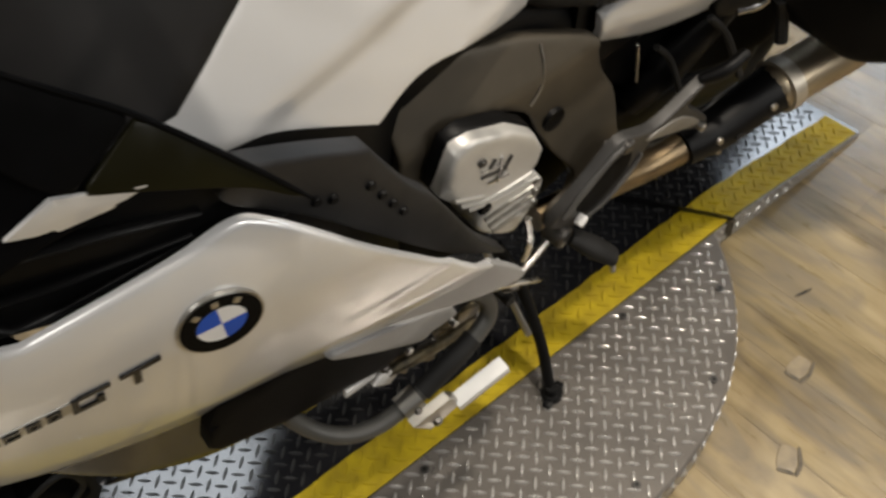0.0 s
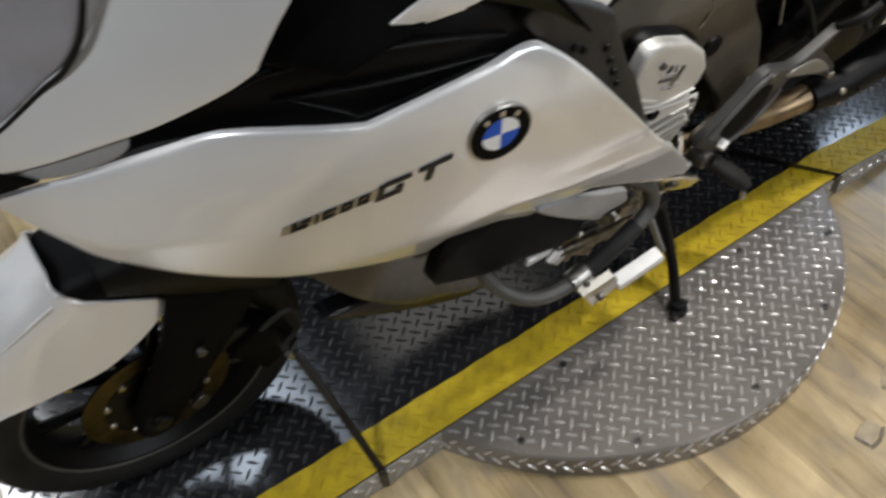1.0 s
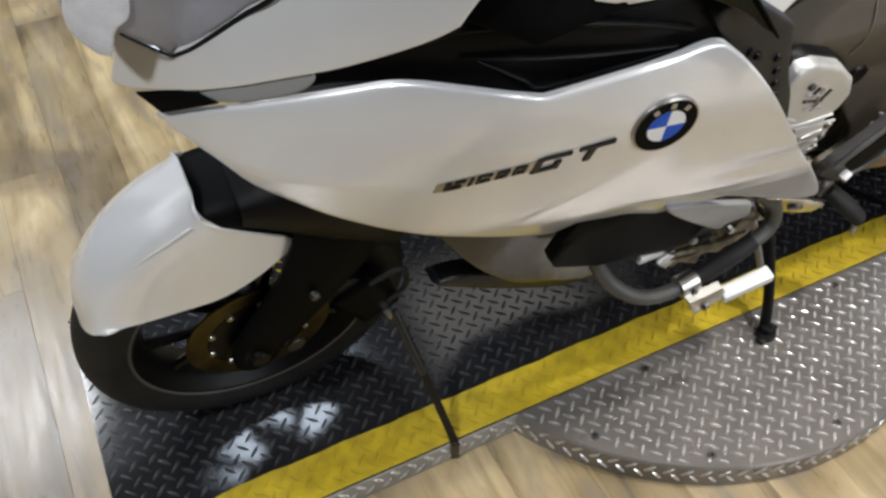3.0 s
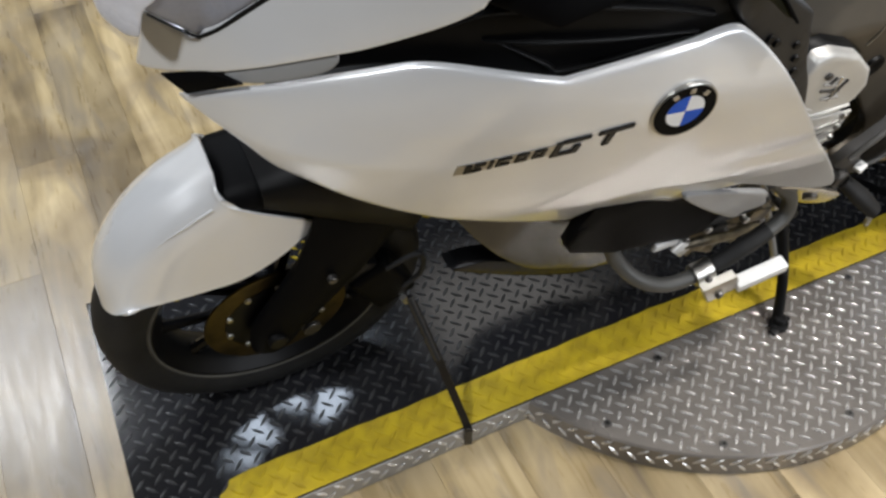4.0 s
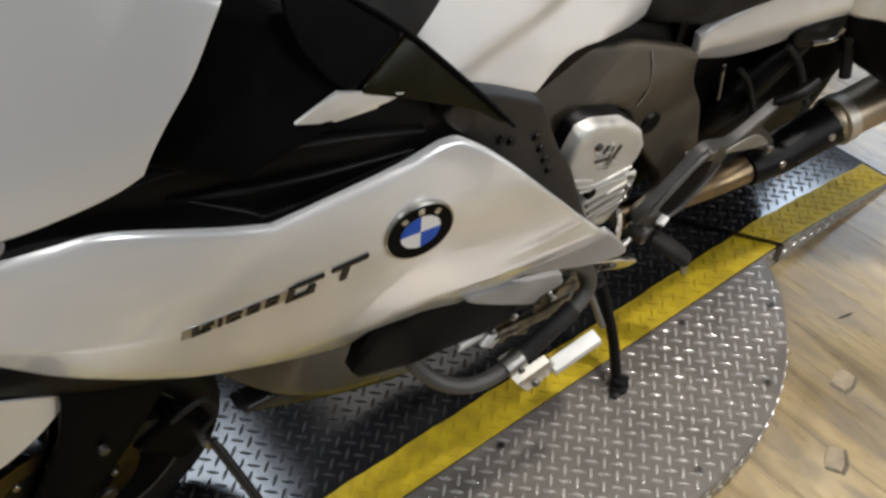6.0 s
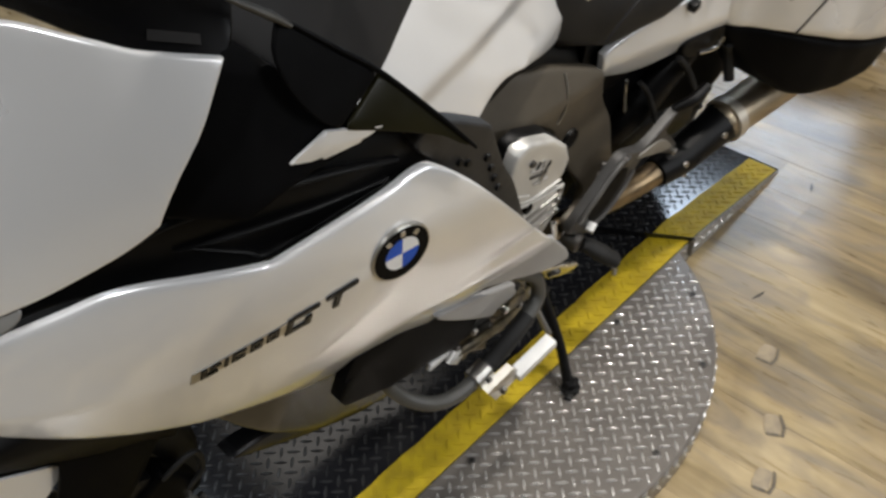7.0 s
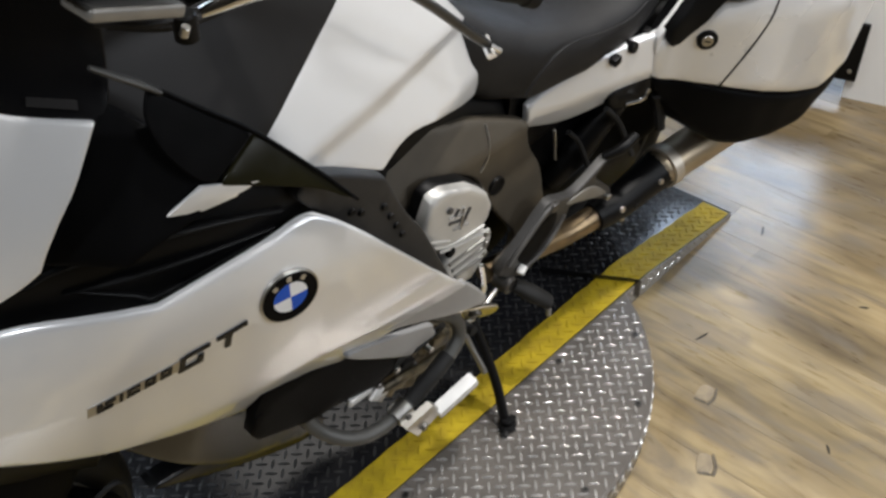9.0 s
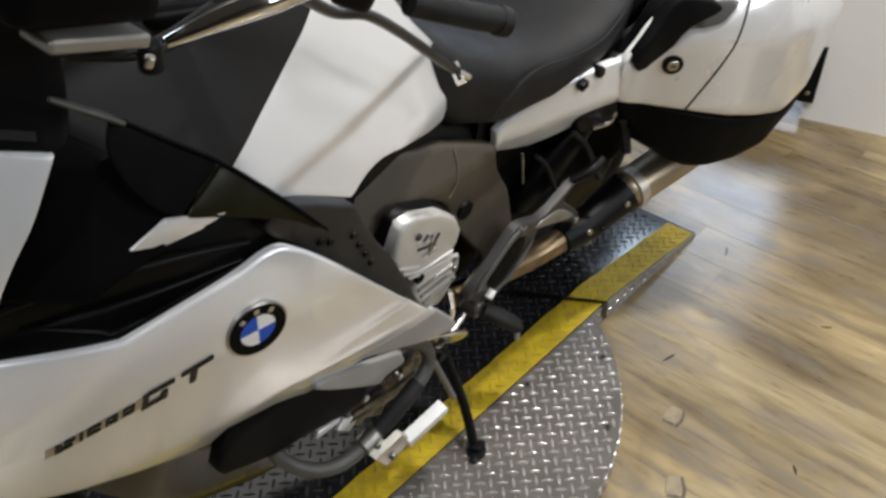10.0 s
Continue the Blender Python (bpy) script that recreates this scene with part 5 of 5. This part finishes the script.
part("deflector_arm", tube([(-0.640, -0.20, 1.232), (-0.620, -0.206, 1.217), (-0.598, -0.212, 1.200), (-0.580, -0.217, 1.184)], [0.004, 0.007, 0.008, 0.005], 12, 5, 0.6), BARGREY, defl, "grey deflector arm")
bars = part("handlebar", tube([(-0.52, -0.06, 1.20), (-0.42, -0.14, 1.22), (-0.30, -0.24, 1.265), (-0.22, -0.31, 1.24)], 0.014, 14), BLACK, bike, "black handlebar")
part("grip", tube([(-0.255, -0.30, 1.247), (-0.17, -0.33, 1.212), (-0.138, -0.338, 1.20), (-0.134, -0.339, 1.198), (-0.12, -0.344, 1.192)], [0.0165, 0.0165, 0.0165, 0.019, 0.019], 18, 2), RUBBER, bars)
part("clutch_lever", tube([(-0.53, -0.235, 1.268), (-0.47, -0.25, 1.281), (-0.42, -0.26, 1.288), (-0.34, -0.26, 1.285)], [0.007, 0.014, 0.017, 0.013], 12, 5, 0.9), CHROME, bars, "polished clutch lever")
part("lever_pivot", disc(0.013, 0.03, aim((-0.54, -0.22, 1.25), (0, 0, 1)), 14), BLACK, bars)
part("lever_joint", disc(0.005, 0.012, aim((-0.55, -0.235, 1.255), (0.2, -0.3, 1)), 12), STEEL, bars)
part("fluid_reservoir", rbox((0.105, 0.045, 0.014), 0.005, pose(-0.605, -0.235, 1.304, 0, 20, 6), 3), SATINGREY, bars, "silver fluid reservoir")

for k, (pts, r) in enumerate((([(-0.60, -0.17, 1.25), (-0.54, -0.19, 1.235), (-0.47, -0.18, 1.225), (-0.40, -0.15, 1.215)], 0.006), ([(-0.62, -0.19, 1.27), (-0.57, -0.215, 1.262), (-0.52, -0.215, 1.26), (-0.45, -0.20, 1.265)], 0.005))):
    part("cable", tube(pts, r, 8), RUBBER, bars)
part("reservoir_cap", rbox((0.15, 0.07, 0.055), 0.02, pose(-0.605, -0.225, 1.348, 0, 18, 6), 3), INK, bars, "black mirror foot above the reservoir")
part("switch_block", rbox((0.05, 0.045, 0.045), 0.012, pose(-0.30, -0.255, 1.262, 0, 22, -35), 3), BLACK, bars, "black switch block")

# ---- tie-down straps ----
def strap(pts, width, label):
    path = curve_through(pts, 5)
    bm = bmesh.new()
    rows = []
    for i, p in enumerate(path):
        t = (path[min(i + 1, len(path) - 1)] - path[max(i - 1, 0)]).normalized()
        side = t.cross(Vector((0.3, 1, 0.2))).normalized() * width / 2
        n = t.cross(side).normalized() * 0.0012
        rows.append([bm.verts.new(p + a) for a in (side + n, side - n, -side - n, -side + n)])
    for r, q in zip(rows, rows[1:]):
        for k in range(4):
            bm.faces.new((r[k], r[(k + 1) % 4], q[(k + 1) % 4], q[k]))
    bm.faces.new(rows[0][::-1])
    bm.faces.new(rows[-1])
    return thing("tie_down_strap", bm, STRAP, label, "strap", "tie-down straps")


st = strap([(-0.748, -0.158, 0.245), (-0.725, -0.23, 0.13), (-0.703, -0.312, 0.006), (-0.703, -0.316, 0.0), (-0.702, -0.317, -0.055)], 0.016, "black tie-down strap from the fork to the turntable edge")
part("sleeve", tube([(-0.752, -0.152, 0.255), (-0.735, -0.205, 0.17), (-0.728, -0.225, 0.137)], 0.008, 10, 2), CHROMEDARK, st, "shiny black sleeve")
strap([(0.46, -0.10, 0.03), (0.54, -0.2, 0.012), (0.613, -0.31, 0.0075), (0.614, -0.3145, 0.0), (0.614, -0.315, -0.05)], 0.020, "thin black strap over the taped runway edge")
cord = empty("bar_strap", pose(0, 0, 0), "black tie-down strap with a metal hook hung from the handlebar", "strap", "tie-down straps")
ROLL = pose(0, 0, 0, LEAN, 0, 0)
bm = tube([(-0.36, -0.23, 1.262), (-0.30, -0.22, 1.213), (-0.241, -0.22, 1.188), (-0.17, -0.215, 1.133), (-0.085, -0.21, 1.058), (-0.03, -0.205, 1.012)], 0.0075, 10, 6)
bm.transform(ROLL)
part("cord", bm, STRAP, cord)
bm = join(tube([(-0.03, -0.21, 1.012), (-0.012, -0.215, 0.998), (0.0, -0.205, 0.985), (-0.012, -0.195, 0.975)], 0.006, 8), tube([(-0.035, -0.22, 1.0), (-0.02, -0.19, 1.012)], 0.008, 8, 1))
bm.transform(ROLL)
part("hook", bm, CHROME, cord, "bright metal hook")

# ---- wall board ----
bm = rbox((0.02, 0.30, 0.215), 0.003, pose(RX - 0.0105, -0.622, 0.1195))
bm.transform(room)
board = thing("wall_board", bm, BLACK, "small black board low on the white wall", "board")
for by in (-0.745, -0.50):
    bm = disc(0.008, 0.006, aim((RX - 0.022, by, 0.05), (-1, 0, 0)), 12)
    bm.transform(room)
    part("screw", bm, STEEL, board)

# ---- floor planks ----
PW, PL = 0.152, 1.22
rnd = random.Random(11)
base = {}


def plank_mesh(length):
    key = round(length, 2)
    if key not in base:
        base[key] = mesh_from(rbox((PW - 0.0003, length - 0.0003, 0.006), 0.0004, None, 1), "plank", WOOD, False)
    return base[key]


LAY = pose(0, 0, 0, 0, 0, 1.0)   # the way the boards are laid
near, rest = [], []


def inside_room(q):
    r = room.inverted() @ q
    return RW + 0.1 < r.x < RX + 0.27 and RS + 0.5 < r.y < RN - 0.5


i = 0
x = RX + 1.2
while x > RW - 1.2:
    y = RS - 1.2 + rnd.random() * PL - PL
    while y < RN + 1.2:
        a, b = y, y + PL
        if b - a > 0.05:
            q = LAY @ Vector((x, (a + b) / 2, 0))
            if not inside_room(q):
                y += PL
                continue
            (near if -2.6 < q.x < 2.1 and -2.1 < q.y < 1.7 else rest).append((x, (a + b) / 2, b - a))
        y += PL
    x -= PW
    i += 1
for x, y, l in near:
    ob = new("plank", plank_mesh(l))
    ob.parent = floor
    ob.matrix_basis = LAY @ pose(x, y, FZ - 0.003, 0, 0, 0)
verts, faces = [], []
for x, y, l in rest:
    k = len(verts)
    for sx, sy in ((-1, -1), (1, -1), (1, 1), (-1, 1)):
        verts.append((x + sx * (PW / 2 - 0.0008), y + sy * (l / 2 - 0.0008), FZ - 0.001))
    faces.append((k, k + 1, k + 2, k + 3))
me = bpy.data.meshes.new("far_planks")
me.from_pydata(verts, [], faces)
me.materials.append(WOOD)
ob = new("far_planks", me)
ob.parent = floor
ob.matrix_basis = LAY
tagged(ob, kind="stuff")
# Flat marks: two dark strokes paint the shaded edges round a worn middle.
for sx, sy, r in ((0.457, -0.631, 8), (0.278, -0.739, 30), (0.137, -0.79, 14)):
    dent = empty("floor_dent", pose(sx, sy, FZ + 0.0016, 0, 0, r), "square worn mark on the plank floor, dent shade drawn as dark edges", "dent", "floor dents")
    for name, outline in (("long_edge", [(-0.031, -0.019), (-0.004, -0.025), (0.029, -0.018), (0.027, -0.012), (-0.003, -0.017), (-0.025, -0.013)]), ("short_edge", [(-0.030, -0.012), (-0.024, -0.010), (-0.022, 0.008), (-0.026, 0.020), (-0.031, 0.014)]), ("worn_middle", [(-0.021, -0.010), (0.0, -0.014), (0.026, -0.009), (0.024, 0.017), (-0.004, 0.022), (-0.023, 0.018)])):
        bm = panel(outline, lambda x, z: 0.0, 0.0008, 0.0005, 0.006, back=False)
        bm.transform(pose(0, 0, 0, -90, 0, 0))
        part(name, bm, DENTSHADE if name != "worn_middle" else WORN, dent)

for sx, sy, l, r in ((1.12, -0.42, 0.05, -20), (0.62, -0.52, 0.05, 15), (0.50, -0.92, 0.03, -35), (1.0, -0.78, 0.03, 60)):
    bm = panel([(-l / 2, 0.0), (0.0, -0.0035), (l / 2, 0.001), (0.1 * l, 0.003)], lambda x, z: 0.0, 0.0006, 0.0005, 0.006, back=False)
    bm.transform(pose(sx, sy, FZ + 0.0014, -90, 0, 0) @ pose(0, 0, 0, 0, r, 0))
    thing("floor_scuff", bm, RUBBER, "short dark scuff mark on the plank floor", "scuff", "floor scuffs")
